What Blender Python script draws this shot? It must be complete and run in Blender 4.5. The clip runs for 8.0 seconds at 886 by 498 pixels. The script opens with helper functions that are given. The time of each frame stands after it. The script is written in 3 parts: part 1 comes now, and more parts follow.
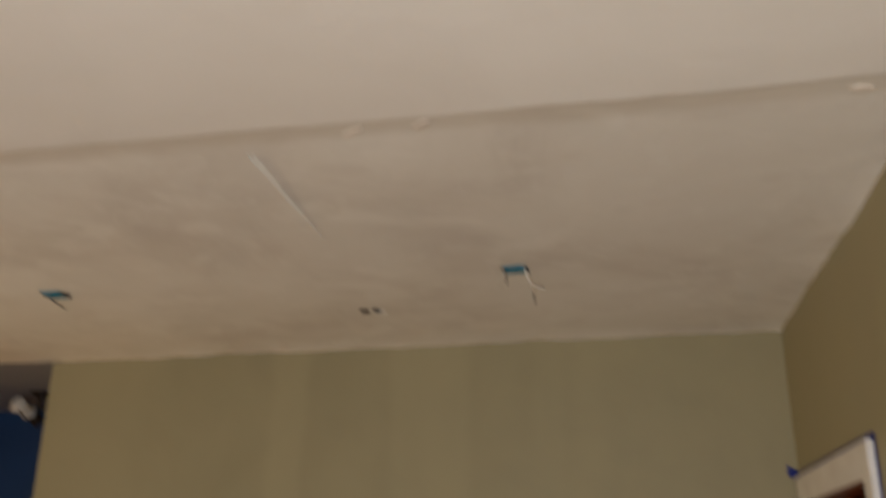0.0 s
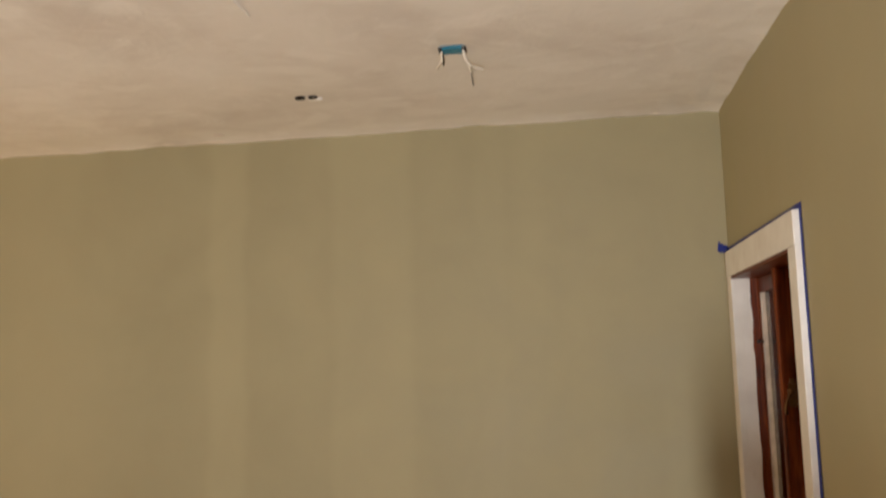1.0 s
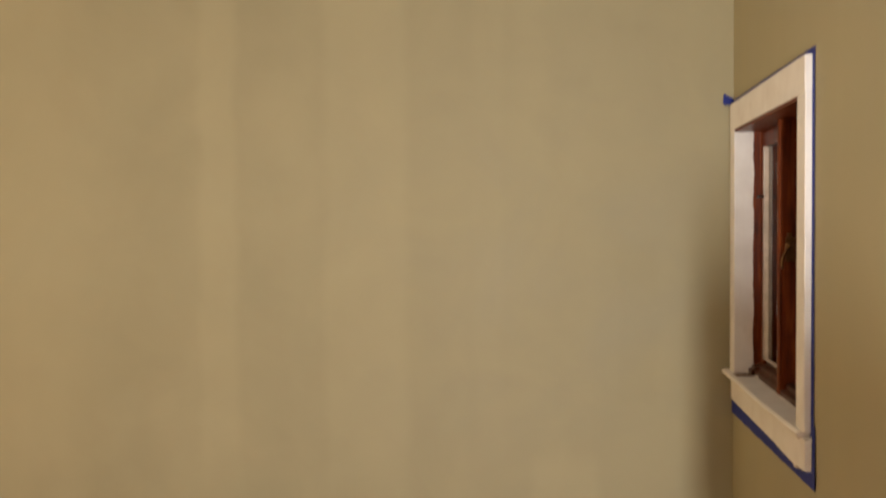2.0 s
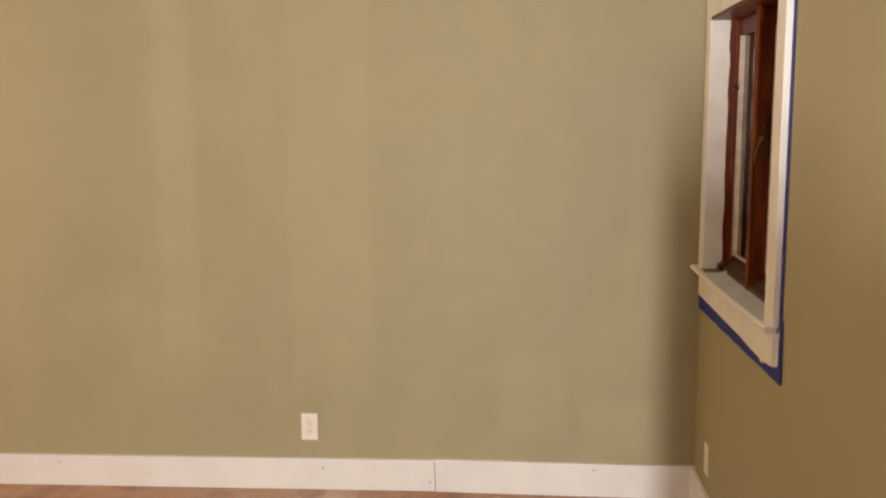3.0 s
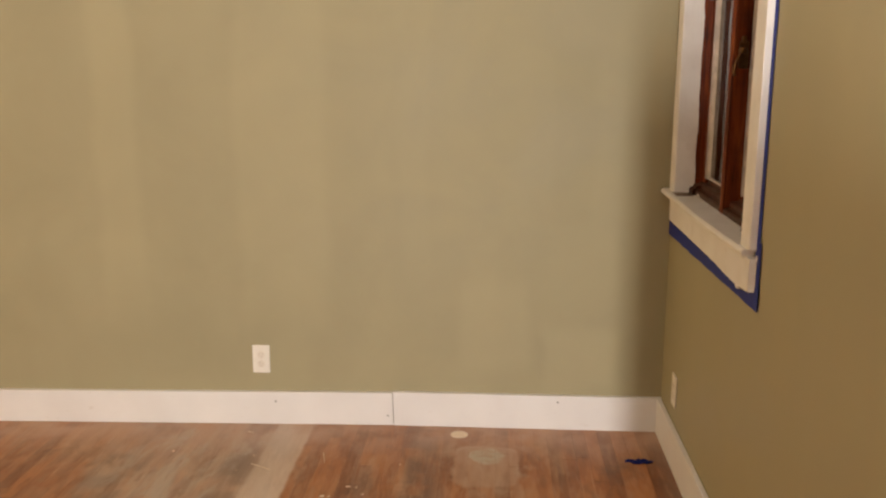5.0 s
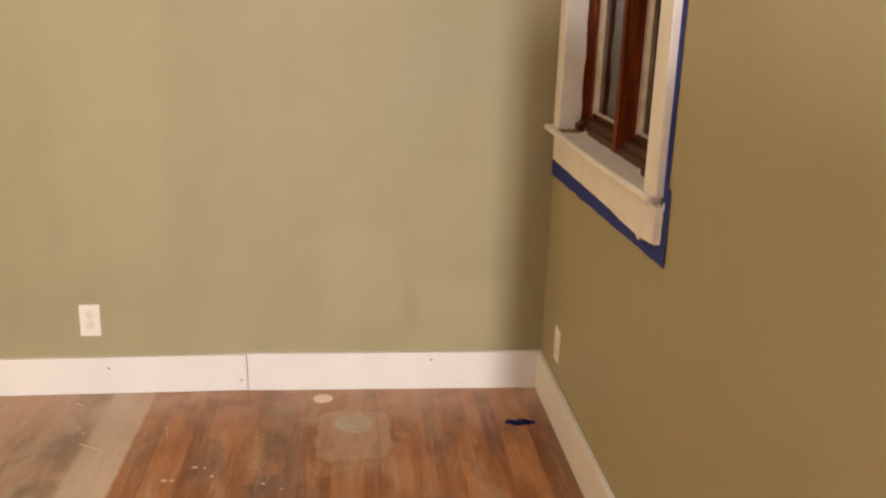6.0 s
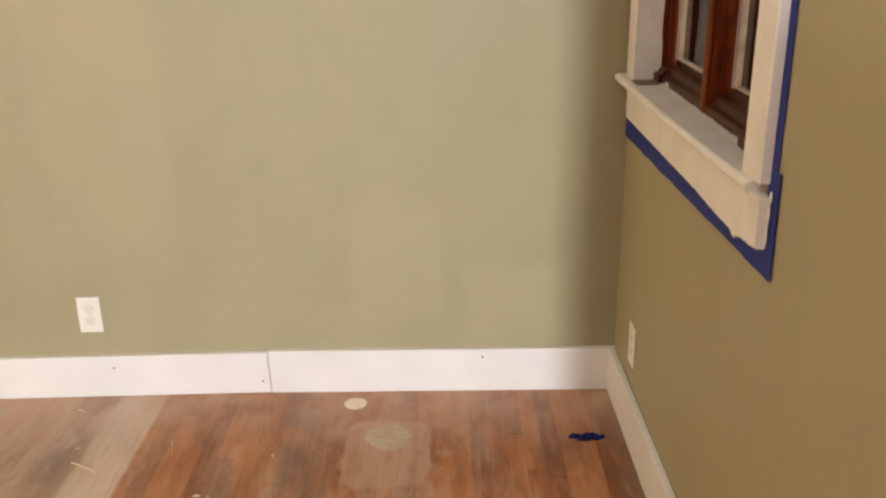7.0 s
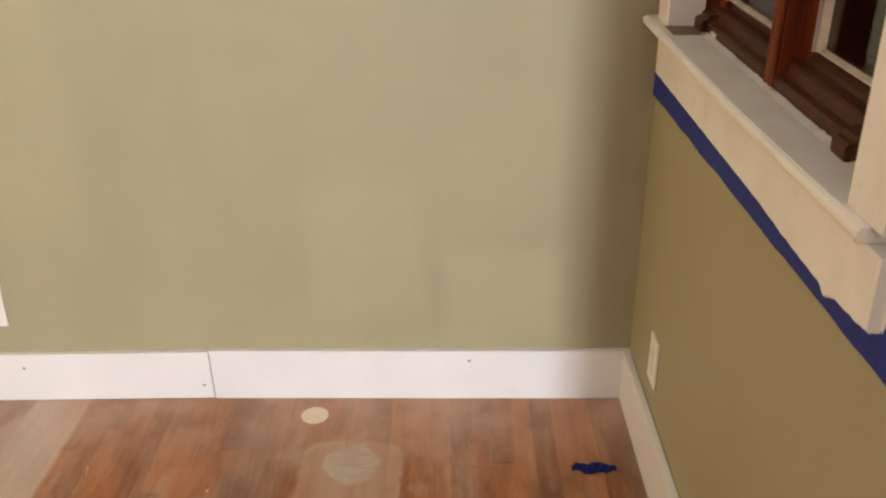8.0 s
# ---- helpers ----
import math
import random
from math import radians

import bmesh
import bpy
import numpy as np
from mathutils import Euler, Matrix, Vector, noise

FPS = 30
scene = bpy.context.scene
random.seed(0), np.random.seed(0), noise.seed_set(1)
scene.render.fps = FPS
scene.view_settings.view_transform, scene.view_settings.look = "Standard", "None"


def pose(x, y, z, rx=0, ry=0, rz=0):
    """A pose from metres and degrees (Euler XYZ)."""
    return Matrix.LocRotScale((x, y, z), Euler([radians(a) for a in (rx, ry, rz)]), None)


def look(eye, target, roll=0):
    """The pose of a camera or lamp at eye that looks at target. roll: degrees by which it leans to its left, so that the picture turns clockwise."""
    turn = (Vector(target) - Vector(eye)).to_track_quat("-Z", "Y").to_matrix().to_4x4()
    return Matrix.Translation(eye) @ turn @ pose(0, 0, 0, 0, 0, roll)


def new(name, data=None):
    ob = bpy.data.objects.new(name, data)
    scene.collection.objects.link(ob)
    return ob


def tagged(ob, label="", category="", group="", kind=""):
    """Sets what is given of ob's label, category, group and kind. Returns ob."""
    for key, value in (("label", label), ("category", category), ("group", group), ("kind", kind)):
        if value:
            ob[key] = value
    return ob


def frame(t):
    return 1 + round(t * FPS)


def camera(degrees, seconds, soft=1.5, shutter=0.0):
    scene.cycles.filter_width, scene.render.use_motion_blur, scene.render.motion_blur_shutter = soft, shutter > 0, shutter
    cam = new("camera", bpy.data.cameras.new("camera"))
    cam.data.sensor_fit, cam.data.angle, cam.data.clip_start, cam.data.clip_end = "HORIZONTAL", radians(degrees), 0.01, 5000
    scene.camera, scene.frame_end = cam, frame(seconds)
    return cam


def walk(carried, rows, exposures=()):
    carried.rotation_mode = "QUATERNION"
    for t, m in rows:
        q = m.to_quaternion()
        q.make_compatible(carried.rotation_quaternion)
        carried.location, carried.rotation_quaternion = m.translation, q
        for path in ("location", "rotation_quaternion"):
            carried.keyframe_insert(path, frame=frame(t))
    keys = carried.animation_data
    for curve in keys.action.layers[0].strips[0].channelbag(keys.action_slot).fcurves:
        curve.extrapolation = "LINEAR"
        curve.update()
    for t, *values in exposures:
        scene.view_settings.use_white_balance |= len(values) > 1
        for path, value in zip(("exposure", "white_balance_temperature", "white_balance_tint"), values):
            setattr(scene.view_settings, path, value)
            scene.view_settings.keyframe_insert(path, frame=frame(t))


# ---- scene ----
cam = camera(52.0, 8.0, soft=2.2, shutter=0.5)
PATH = [
    (0, (-0.742, -4.022, 1.722), (-1.087, -2.171, 2.397), 0.4),
    (0.2, (-0.761, -4.01, 1.704), (-1.015, -2.1, 2.243), -0.2),
    (0.4, (-0.747, -4.0, 1.704), (-0.99, -2.063, 2.142), -0.7),
    (0.5, (-0.73, -3.996, 1.694), (-0.98, -2.053, 2.098), -1.1),
    (0.8, (-0.731, -3.979, 1.694), (-0.972, -2.018, 2.0), -1.5),
    (1, (-0.721, -3.973, 1.68), (-0.971, -2.004, 1.925), -1.6),
    (1.2, (-0.728, -3.965, 1.671), (-0.98, -1.991, 1.866), -1.3),
    (1.5, (-0.739, -3.949, 1.648), (-1.002, -1.969, 1.758), -0.9),
    (1.7, (-0.744, -3.94, 1.649), (-1.0, -1.957, 1.69), -0.7),
    (2, (-0.721, -3.883, 1.628), (-0.972, -1.9, 1.571), -0.4),
    (3.3, (-0.713, -3.778, 1.597), (-0.889, -1.808, 1.299), -0.3),
    (3.5, (-0.687, -3.784, 1.565), (-0.868, -1.815, 1.268), -0.2),
    (4, (-0.683, -3.779, 1.545), (-0.854, -1.816, 1.203), -0.6),
    (5.3, (-0.725, -3.479, 1.509), (-0.808, -1.53, 1.066), 0.8),
    (5.5, (-0.752, -3.404, 1.495), (-0.781, -1.46, 1.027), 1.3),
    (5.7, (-0.748, -3.312, 1.502), (-0.616, -1.384, 0.987), 1.9),
    (6, (-0.718, -3.182, 1.476), (-0.522, -1.271, 0.919), 1.9),
    (6.2, (-0.685, -3.08, 1.462), (-0.52, -1.176, 0.87), 0.8),
    (6.5, (-0.623, -2.898, 1.451), (-0.56, -0.995, 0.838), 0.1),
    (6.6, (-0.603, -2.843, 1.46), (-0.565, -0.944, 0.832), -0.1),
    (7, (-0.548, -2.632, 1.437), (-0.547, -0.752, 0.755), -0.6),
    (7.2, (-0.533, -2.515, 1.427), (-0.514, -0.655, 0.692), -0.6),
    (7.5, (-0.514, -2.322, 1.419), (-0.506, -0.482, 0.636), -1.2),
    (7.7, (-0.496, -2.199, 1.424), (-0.514, -0.37, 0.616), -1.0),
    (8, (-0.476, -2.049, 1.422), (-0.49, -0.248, 0.556), -0.2),
]
EXPOSURES = [(0, -1.10, 6550, 9), (0.5, -0.66, 6550, 10), (1, -0.32, 6650, 10), (1.5, -0.12, 6800, 11), (2, 0.0, 6900, 11), (3.5, 0.13, 6750, 13), (4, 0.13, 6750, 14), (5.3, 0.10, 6950, 12), (6, 0.34, 6800, 12), (6.5, 0.44, 6350, 11), (7, 0.50, 6100, 10), (8, 0.46, 5950, 9)]
walk(cam, [(t, look(eye, target, roll)) for t, eye, target, roll in PATH], EXPOSURES)

# ---- world, lamps ----
world = bpy.data.worlds.new("world")
scene.world = world
world.use_nodes = True
sky = world.node_tree.nodes.new("ShaderNodeTexSky")
sky.sky_type = "NISHITA"
sky.sun_disc = False
sky.sun_elevation = radians(2)
sky.sun_rotation = radians(200)
back = world.node_tree.nodes["Background"]
back.inputs["Strength"].default_value = 0.0015
world.node_tree.links.new(sky.outputs["Color"], back.inputs["Color"])


def area_lamp(name, m, sx, sy, watts, colour):
    data = bpy.data.lights.new(name, "AREA")
    data.shape, data.size, data.size_y = "RECTANGLE", sx, sy
    data.energy, data.color = watts, colour
    ob = new(name, data)
    ob.matrix_world = m
    return ob


# neutral lamp inferred behind the camera, out of view; the doorway is assumed
area_lamp("unseen_rear_light", look((-0.69, -5.62, 0.97), (-0.9, 0, 2.4)), 0.08, 0.4, 150, (1.0, 0.975, 0.945))
# warm fill lamp added out of view; side room and opening are assumed
area_lamp("added_warm_fill", look((-6.30, -0.60, 0.9), (0, -1.2, 1.3)), 0.85, 1.2, 46, (1.0, 0.685, 0.28))

# neutral fill lamp added out of view to brighten the upper east wall
area_lamp("added_neutral_fill", look((-6.30, -1.95, 0.92), (0, -1.3, 1.9)), 0.9, 0.12, 44, (1.0, 0.94, 0.80))

# ---- material helpers ----


class Graph:
    def __init__(self, name):
        self.mat = bpy.data.materials.new(name)
        self.mat.use_nodes = True
        self.nt = self.mat.node_tree
        self.bsdf = self.nt.nodes["Principled BSDF"]
        self.pos = self.nt.nodes.new("ShaderNodeNewGeometry").outputs["Position"]
        self.split = self.nt.nodes.new("ShaderNodeSeparateXYZ")
        self.nt.links.new(self.pos, self.split.inputs[0])
        self.x, self.y, self.z = self.split.outputs

    def put(self, socket, value):
        if isinstance(value, bpy.types.NodeSocket):
            self.nt.links.new(value, socket)
        elif isinstance(value, tuple) and len(value) == 3 and socket.type == "RGBA":
            socket.default_value = (*value, 1)
        else:
            socket.default_value = value

    def math(self, op, a, b=0.0, c=None):
        n = self.nt.nodes.new("ShaderNodeMath")
        n.operation = op
        self.put(n.inputs[0], a)
        self.put(n.inputs[1], b)
        if c is not None:
            self.put(n.inputs[2], c)
        return n.outputs[0]

    def scaled(self, sx, sy, sz, vec=None):
        n = self.nt.nodes.new("ShaderNodeMapping")
        self.put(n.inputs["Vector"], vec or self.pos)
        n.inputs["Scale"].default_value = (sx, sy, sz)
        return n.outputs[0]

    def noise(self, scale, detail=3.0, vec=None, rough=0.5, distort=0.0):
        n = self.nt.nodes.new("ShaderNodeTexNoise")
        self.put(n.inputs["Vector"], vec or self.pos)
        n.inputs["Scale"].default_value = scale
        n.inputs["Detail"].default_value = detail
        n.inputs["Roughness"].default_value = rough
        n.inputs["Distortion"].default_value = distort
        return n.outputs["Fac"]

    def span(self, v, a, b, lo=0.0, hi=1.0):
        n = self.nt.nodes.new("ShaderNodeMapRange")
        n.interpolation_type = "SMOOTHSTEP"
        for i, q in enumerate((v, a, b, lo, hi)):
            self.put(n.inputs[i], q)
        return n.outputs[0]

    def band(self, v, lo, hi, soft):
        return self.math("MULTIPLY", self.span(v, lo - soft, lo + soft), self.span(v, hi - soft, hi + soft, 1.0, 0.0))

    def mix(self, fac, a, b, blend="MIX"):
        n = self.nt.nodes.new("ShaderNodeMix")
        n.data_type, n.blend_type = "RGBA", blend
        self.put(n.inputs[0], fac)
        self.put(n.inputs[6], a)
        self.put(n.inputs[7], b)
        return n.outputs[2]

    def ramp(self, fac, stops):
        n = self.nt.nodes.new("ShaderNodeValToRGB")
        self.put(n.inputs[0], fac)
        e = n.color_ramp.elements
        while len(e) < len(stops):
            e.new(0.5)
        for i, (p, c) in enumerate(stops):
            e[i].position, e[i].color = p, (*c, 1)
        return n.outputs[0]

    def bump(self, height, strength, dist):
        n = self.nt.nodes.new("ShaderNodeBump")
        n.inputs["Strength"].default_value = strength
        n.inputs["Distance"].default_value = dist
        self.put(n.inputs["Height"], height)
        self.put(self.bsdf.inputs["Normal"], n.outputs[0])

    def done(self, colour, rough=0.5, metal=0.0):
        self.put(self.bsdf.inputs["Base Color"], colour)
        self.put(self.bsdf.inputs["Roughness"], rough)
        self.put(self.bsdf.inputs["Metallic"], metal)
        return self.mat


def plain(name, colour, rough, metal=0.0, vary=0.12, scale=30.0):
    g = Graph(name)
    dark = tuple(c * (1 - vary) for c in colour)
    light = tuple(min(1, c * (1 + vary)) for c in colour)
    n = g.noise(scale, 4)
    g.bump(n, 0.15, 0.002)
    return g.done(g.ramp(n, [(0.3, dark), (0.7, light)]), rough, metal)


def wall_paint(name, colour, streaks):
    """Rolled wall paint: long vertical roller passes, cut-in patches, one painted shade patch, orange-peel nap."""
    g = Graph(name)
    light = tuple(c * 1.06 for c in colour)
    dark = tuple(c * 0.96 for c in colour)
    passes = g.noise(1.0, 2, g.scaled(3.2, 3.2, 0.22), 0.55)
    blotch = g.noise(2.3, 4, None, 0.55, 0.4)
    f = g.math("ADD", g.math("MULTIPLY", passes, 0.25), g.math("MULTIPLY", blotch, 0.75))
    col = g.ramp(f, [(0.36, dark), (0.64, light)])
    wob = g.math("MULTIPLY_ADD", g.noise(2.2, 3), 0.12, g.math("ADD", g.x, -0.06))
    fade = g.span(g.math("MULTIPLY_ADD", g.noise(3.0, 3), 0.5, g.z), 0.55, 1.0)
    for lo, hi, soft, amount in streaks:
        m = g.math("MULTIPLY", g.math("MULTIPLY", g.band(wob, lo, hi, soft), fade), amount)
        col = g.mix(m, col, tuple(c * 1.22 for c in colour))
    wz = g.math("MULTIPLY_ADD", g.noise(4.0, 2), 0.08, g.z)
    # the entry with a negative amount is cast shade put into the colour
    for lo, hi, z0, z1, amount in ((-0.50, -0.17, 0.20, 0.47, 0.35), (-0.83, -0.55, 0.30, 0.66, 0.28), (-0.47, -0.30, 0.9, 1.6, -0.2)):
        m = g.math("MULTIPLY", g.band(wob, lo, hi, 0.03), g.band(wz, z0, z1, 0.05))
        col = g.mix(g.math("MULTIPLY", m, abs(amount)), col, tuple(c * (1.2 if amount > 0 else 0.85) for c in colour))
    nap = g.noise(420, 2)
    g.bump(g.math("ADD", g.math("MULTIPLY", nap, 0.4), g.math("MULTIPLY", g.noise(9, 4), 1.0)), 0.18, 0.0022)
    g.bsdf.inputs["Specular IOR Level"].default_value = 0.3
    return g.done(col, g.span(blotch, 0.3, 0.7, 0.5, 0.64))


M = {}
M["wall"] = wall_paint("olive_wall_paint", (0.364, 0.325, 0.203), ((-2.30, -2.14, 0.030, 0.32), (-1.73, -1.37, 0.034, 0.27), (-3.6, -2.9, 0.2, 0.40), (-1.08, -0.96, 0.03, 0.12)))
M["blue"] = plain("deep_blue_wall_paint", (0.015, 0.060, 0.19), 0.6, vary=0.1, scale=3)
M["plain_wall"] = plain("beige_wall_paint", (0.55, 0.48, 0.36), 0.6, vary=0.05, scale=3)


def ceiling_plaster():
    g = Graph("skimmed_ceiling_plaster")
    big = g.noise(1.5, 5, None, 0.6, 0.6)
    fine = g.noise(7, 6, None, 0.6, 0.8)
    col = g.ramp(big, [(0.3, (0.72, 0.675, 0.62)), (0.5, (0.83, 0.795, 0.74)), (0.72, (0.88, 0.85, 0.80))])
    col = g.mix(g.span(fine, 0.52, 0.75, 0, 0.6), col, (0.89, 0.86, 0.81))
    col = g.mix(g.span(g.noise(4.2, 3, g.scaled(1, 1.8, 1)), 0.58, 0.72, 0, 0.3), col, (0.71, 0.66, 0.60))
    col = g.mix(g.span(g.noise(3.1, 4, g.scaled(1, 1.3, 1), 0.55, 0.9), 0.54, 0.66, 0, 0.55), col, (0.91, 0.88, 0.83))
    g.bump(g.math("ADD", fine, g.math("MULTIPLY", g.noise(60, 4), 0.12)), 0.32, 0.012)
    # darker band just past the step: its cast shade put into the colour
    col = g.mix(g.math("MULTIPLY", g.band(g.math("MULTIPLY_ADD", g.noise(5, 4), 0.06, g.y), -2.18, -2.07, 0.03), 0.5), col, (0.64, 0.575, 0.48))
    # darker and bluish over the next room: its shade put into the colour
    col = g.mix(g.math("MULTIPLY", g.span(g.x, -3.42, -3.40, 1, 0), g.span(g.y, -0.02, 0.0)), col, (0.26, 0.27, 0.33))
    # near side of the old partition line whiter: brighter light put into the colour
    near_lit = g.mix(g.span(big, 0.35, 0.7, 0.1, 0.5), (0.92, 0.895, 0.86), (0.85, 0.81, 0.76))
    col = g.mix(g.span(g.y, -2.222, -2.208, 1, 0), col, near_lit)
    return g.done(col, 0.9)


M["ceiling"] = ceiling_plaster()


def white_paint():
    g = Graph("brushed_white_paint")
    brush = g.noise(1, 4, g.scaled(160, 30, 30), 0.6)
    blot = g.noise(9, 4)
    col = g.ramp(blot, [(0.3, (0.75, 0.71, 0.675)), (0.6, (0.83, 0.80, 0.77))])
    col = g.mix(g.span(g.noise(24, 4), 0.64, 0.74, 0, 0.16), col, (0.55, 0.47, 0.40))
    strokes = g.noise(1, 4, g.scaled(110, 110, 5), 0.6, 0.3)
    col = g.mix(g.span(strokes, 0.55, 0.70, 0, 0.13), col, (0.56, 0.50, 0.455))
    g.bump(g.math("ADD", brush, strokes), 0.22, 0.002)
    return g.done(col, 0.42)


def board_paint():
    g = Graph("factory_primed_white_board")
    col = g.ramp(g.noise(5, 4), [(0.3, (0.78, 0.765, 0.77)), (0.7, (0.83, 0.82, 0.825))])
    scuff = g.span(g.noise(18, 5, g.scaled(1, 1, 3)), 0.66, 0.78, 0, 0.25)
    col = g.mix(scuff, col, (0.55, 0.48, 0.43))
    g.bump(g.noise(120, 2), 0.05, 0.001)
    return g.done(col, 0.38)


M["white"] = white_paint()
M["board"] = board_paint()


def sash_wood(name, a, b, c):
    g = Graph(name)
    grain = g.noise(1, 5, g.scaled(55, 55, 4), 0.6, 0.5)
    col = g.ramp(grain, [(0.3, a), (0.5, b), (0.72, c)])
    col = g.mix(g.span(g.noise(12, 4), 0.55, 0.75, 0, 0.5), col, a)
    g.bump(grain, 0.2, 0.003)
    g.bsdf.inputs["Specular IOR Level"].default_value = 0.22
    return g.done(col, g.span(grain, 0.3, 0.7, 0.34, 0.5))


M["sash"] = sash_wood("red_brown_varnished_wood", (0.038, 0.006, 0.0012), (0.125, 0.021, 0.003), (0.25, 0.058, 0.009))
M["rail"] = sash_wood("worn_brown_varnished_wood", (0.024, 0.007, 0.003), (0.062, 0.019, 0.009), (0.11, 0.040, 0.020))


def floor_wood(name, island):
    """Old strip oak: orange finish worn through to grey wood in lanes and blotches."""
    g = Graph(name)
    if island:
        rnd = g.nt.nodes.new("ShaderNodeNewGeometry").outputs["Random Per Island"]
    else:
        rnd = g.nt.nodes.new("ShaderNodeObjectInfo").outputs["Random"]
    shift = g.nt.nodes.new("ShaderNodeCombineXYZ")
    g.put(shift.inputs[0], g.math("MULTIPLY", rnd, 37.0))
    g.put(shift.inputs[1], g.math("MULTIPLY", rnd, 91.0))
    add = g.nt.nodes.new("ShaderNodeVectorMath")
    g.put(add.inputs[0], g.pos)
    g.put(add.inputs[1], shift.outputs[0])
    own = add.outputs[0]
    grain = g.noise(1, 6, g.scaled(90, 5, 1, own), 0.65, 0.6)
    flame = g.noise(1, 4, g.scaled(26, 2.0, 1, own), 0.5, 1.0)
    cloud = g.noise(5.0, 5, g.scaled(1.5, 0.8, 1), 0.62, 0.5)
    tone = g.math("ADD", g.math("MULTIPLY", rnd, 0.25), g.math("ADD", g.math("MULTIPLY", flame, 0.24), g.math("MULTIPLY", cloud, 0.54)))
    col = g.ramp(tone, [(0.28, (0.135, 0.038, 0.011)), (0.50, (0.335, 0.110, 0.030)), (0.74, (0.50, 0.195, 0.062))])
    col = g.mix(g.span(grain, 0.52, 0.75, 0, 0.35), col, (0.13, 0.05, 0.022))
    # finish worn to dull tan, in soft lengthwise streaks and clouds
    w1 = g.noise(2.6, 6, g.scaled(1.9, 0.8, 1), 0.62, 0.5)
    streak = g.noise(1, 5, g.scaled(24, 2.8, 1), 0.62, 0.6)
    short = g.noise(1, 4, g.scaled(40, 9, 1, own), 0.6, 0.4)
    w2 = g.math("ADD", g.math("MULTIPLY", w1, 0.55), g.math("ADD", g.math("MULTIPLY", streak, 0.3), g.math("MULTIPLY", short, 0.15)))
    worn = g.span(w2, 0.46, 0.60, 0.03, 0.56)
    left = g.span(g.math("MULTIPLY_ADD", g.noise(4, 3), 0.35, g.x), -1.55, -1.15, 0.65, 0.0)
    left = g.math("MULTIPLY", left, g.span(g.x, -2.35, -1.9, 0.15, 1.0))
    worn = g.math("MINIMUM", g.math("ADD", worn, left), 0.9)
    wearc = g.ramp(g.math("ADD", g.math("MULTIPLY", grain, 0.35), g.math("ADD", g.math("MULTIPLY", rnd, 0.12), g.math("MULTIPLY", cloud, 0.53))), [(0.3, (0.32, 0.185, 0.120)), (0.66, (0.60, 0.42, 0.305))])
    col = g.mix(worn, col, wearc)
    dark = g.span(g.noise(6.5, 5, g.scaled(1.5, 0.7, 1), 0.6, 0.6), 0.57, 0.74, 0, 0.5)
    col = g.mix(dark, col, (0.15, 0.075, 0.046))
    col = g.mix(g.span(short, 0.60, 0.74, 0, 0.28), col, (0.13, 0.050, 0.022))
    blot = g.noise(8, 4, g.scaled(2.6, 0.5, 1), 0.55, 0.3)
    col = g.mix(g.span(blot, 0.52, 0.66, 0, 0.36), col, (0.56, 0.29, 0.15))
    col = g.mix(g.span(blot, 0.48, 0.34, 0, 0.5), col, (0.20, 0.068, 0.024))
    # lane of bare pale boards where a partition once stood
    u = g.math("MULTIPLY_ADD", g.noise(9, 3), 0.022, g.math("ADD", g.x, -0.011))
    lane = g.band(u, -1.594, -1.442, 0.008)
    lanec = g.ramp(g.math("ADD", g.math("MULTIPLY", grain, 0.45), g.math("MULTIPLY", cloud, 0.55)), [(0.3, (0.56, 0.43, 0.34)), (0.7, (0.75, 0.615, 0.515))])
    col = g.mix(g.math("MULTIPLY", lane, g.span(w1, 0.35, 0.6, 0.95, 0.75)), col, lanec)
    for lo, hi in ((-1.72, -1.60), (-1.02, -0.89), (-2.2, -2.02)):
        dl = g.band(u, lo, hi, 0.03)
        col = g.mix(g.math("MULTIPLY", dl, g.span(g.noise(6, 4), 0.36, 0.60, 0.15, 0.68)), col, (0.17, 0.11, 0.085))
    # dull haze where the finish has gone altogether, on the open side
    haze = g.noise(3.4, 5, g.scaled(2.2, 0.8, 1), 0.6, 0.7)
    open_side = g.math("MULTIPLY", g.span(g.x, -1.62, -1.44, 1.0, 0.12), g.span(g.x, -2.3, -1.95, 0.2, 1.0))
    col = g.mix(g.math("MULTIPLY", open_side, g.span(haze, 0.44, 0.62, 0.22, 0.76)), col, (0.50, 0.43, 0.37))
    # dust print of something square that stood there, with a round print inside it
    wx = g.math("MULTIPLY_ADD", g.noise(9, 5), 0.060, g.math("ADD", g.x, -0.030))
    wy = g.math("MULTIPLY_ADD", g.noise(7.3, 5), 0.060, g.math("ADD", g.y, -0.030))
    dx = g.math("ABSOLUTE", g.math("DIVIDE", g.math("ADD", wx, 0.712), 0.128))
    dy = g.math("ABSOLUTE", g.math("DIVIDE", g.math("ADD", wy, 0.382), 0.178))
    r = g.math("POWER", g.math("ADD", g.math("POWER", dx, 4.0), g.math("POWER", dy, 4.0)), 0.25)
    inside = g.span(r, 0.86, 1.06, 1, 0)
    rim = g.band(r, 0.92, 1.0, 0.05)
    film = g.span(g.math("ADD", g.math("MULTIPLY", cloud, 0.35), g.math("MULTIPLY", streak, 0.65)), 0.36, 0.62, 0.5, 0.92)
    col = g.mix(g.math("MULTIPLY", inside, film), col, (0.50, 0.325, 0.225))
    col = g.mix(g.math("MULTIPLY", rim, g.span(g.noise(6, 4), 0.42, 0.62, 0.0, 0.5)), col, (0.62, 0.47, 0.36))
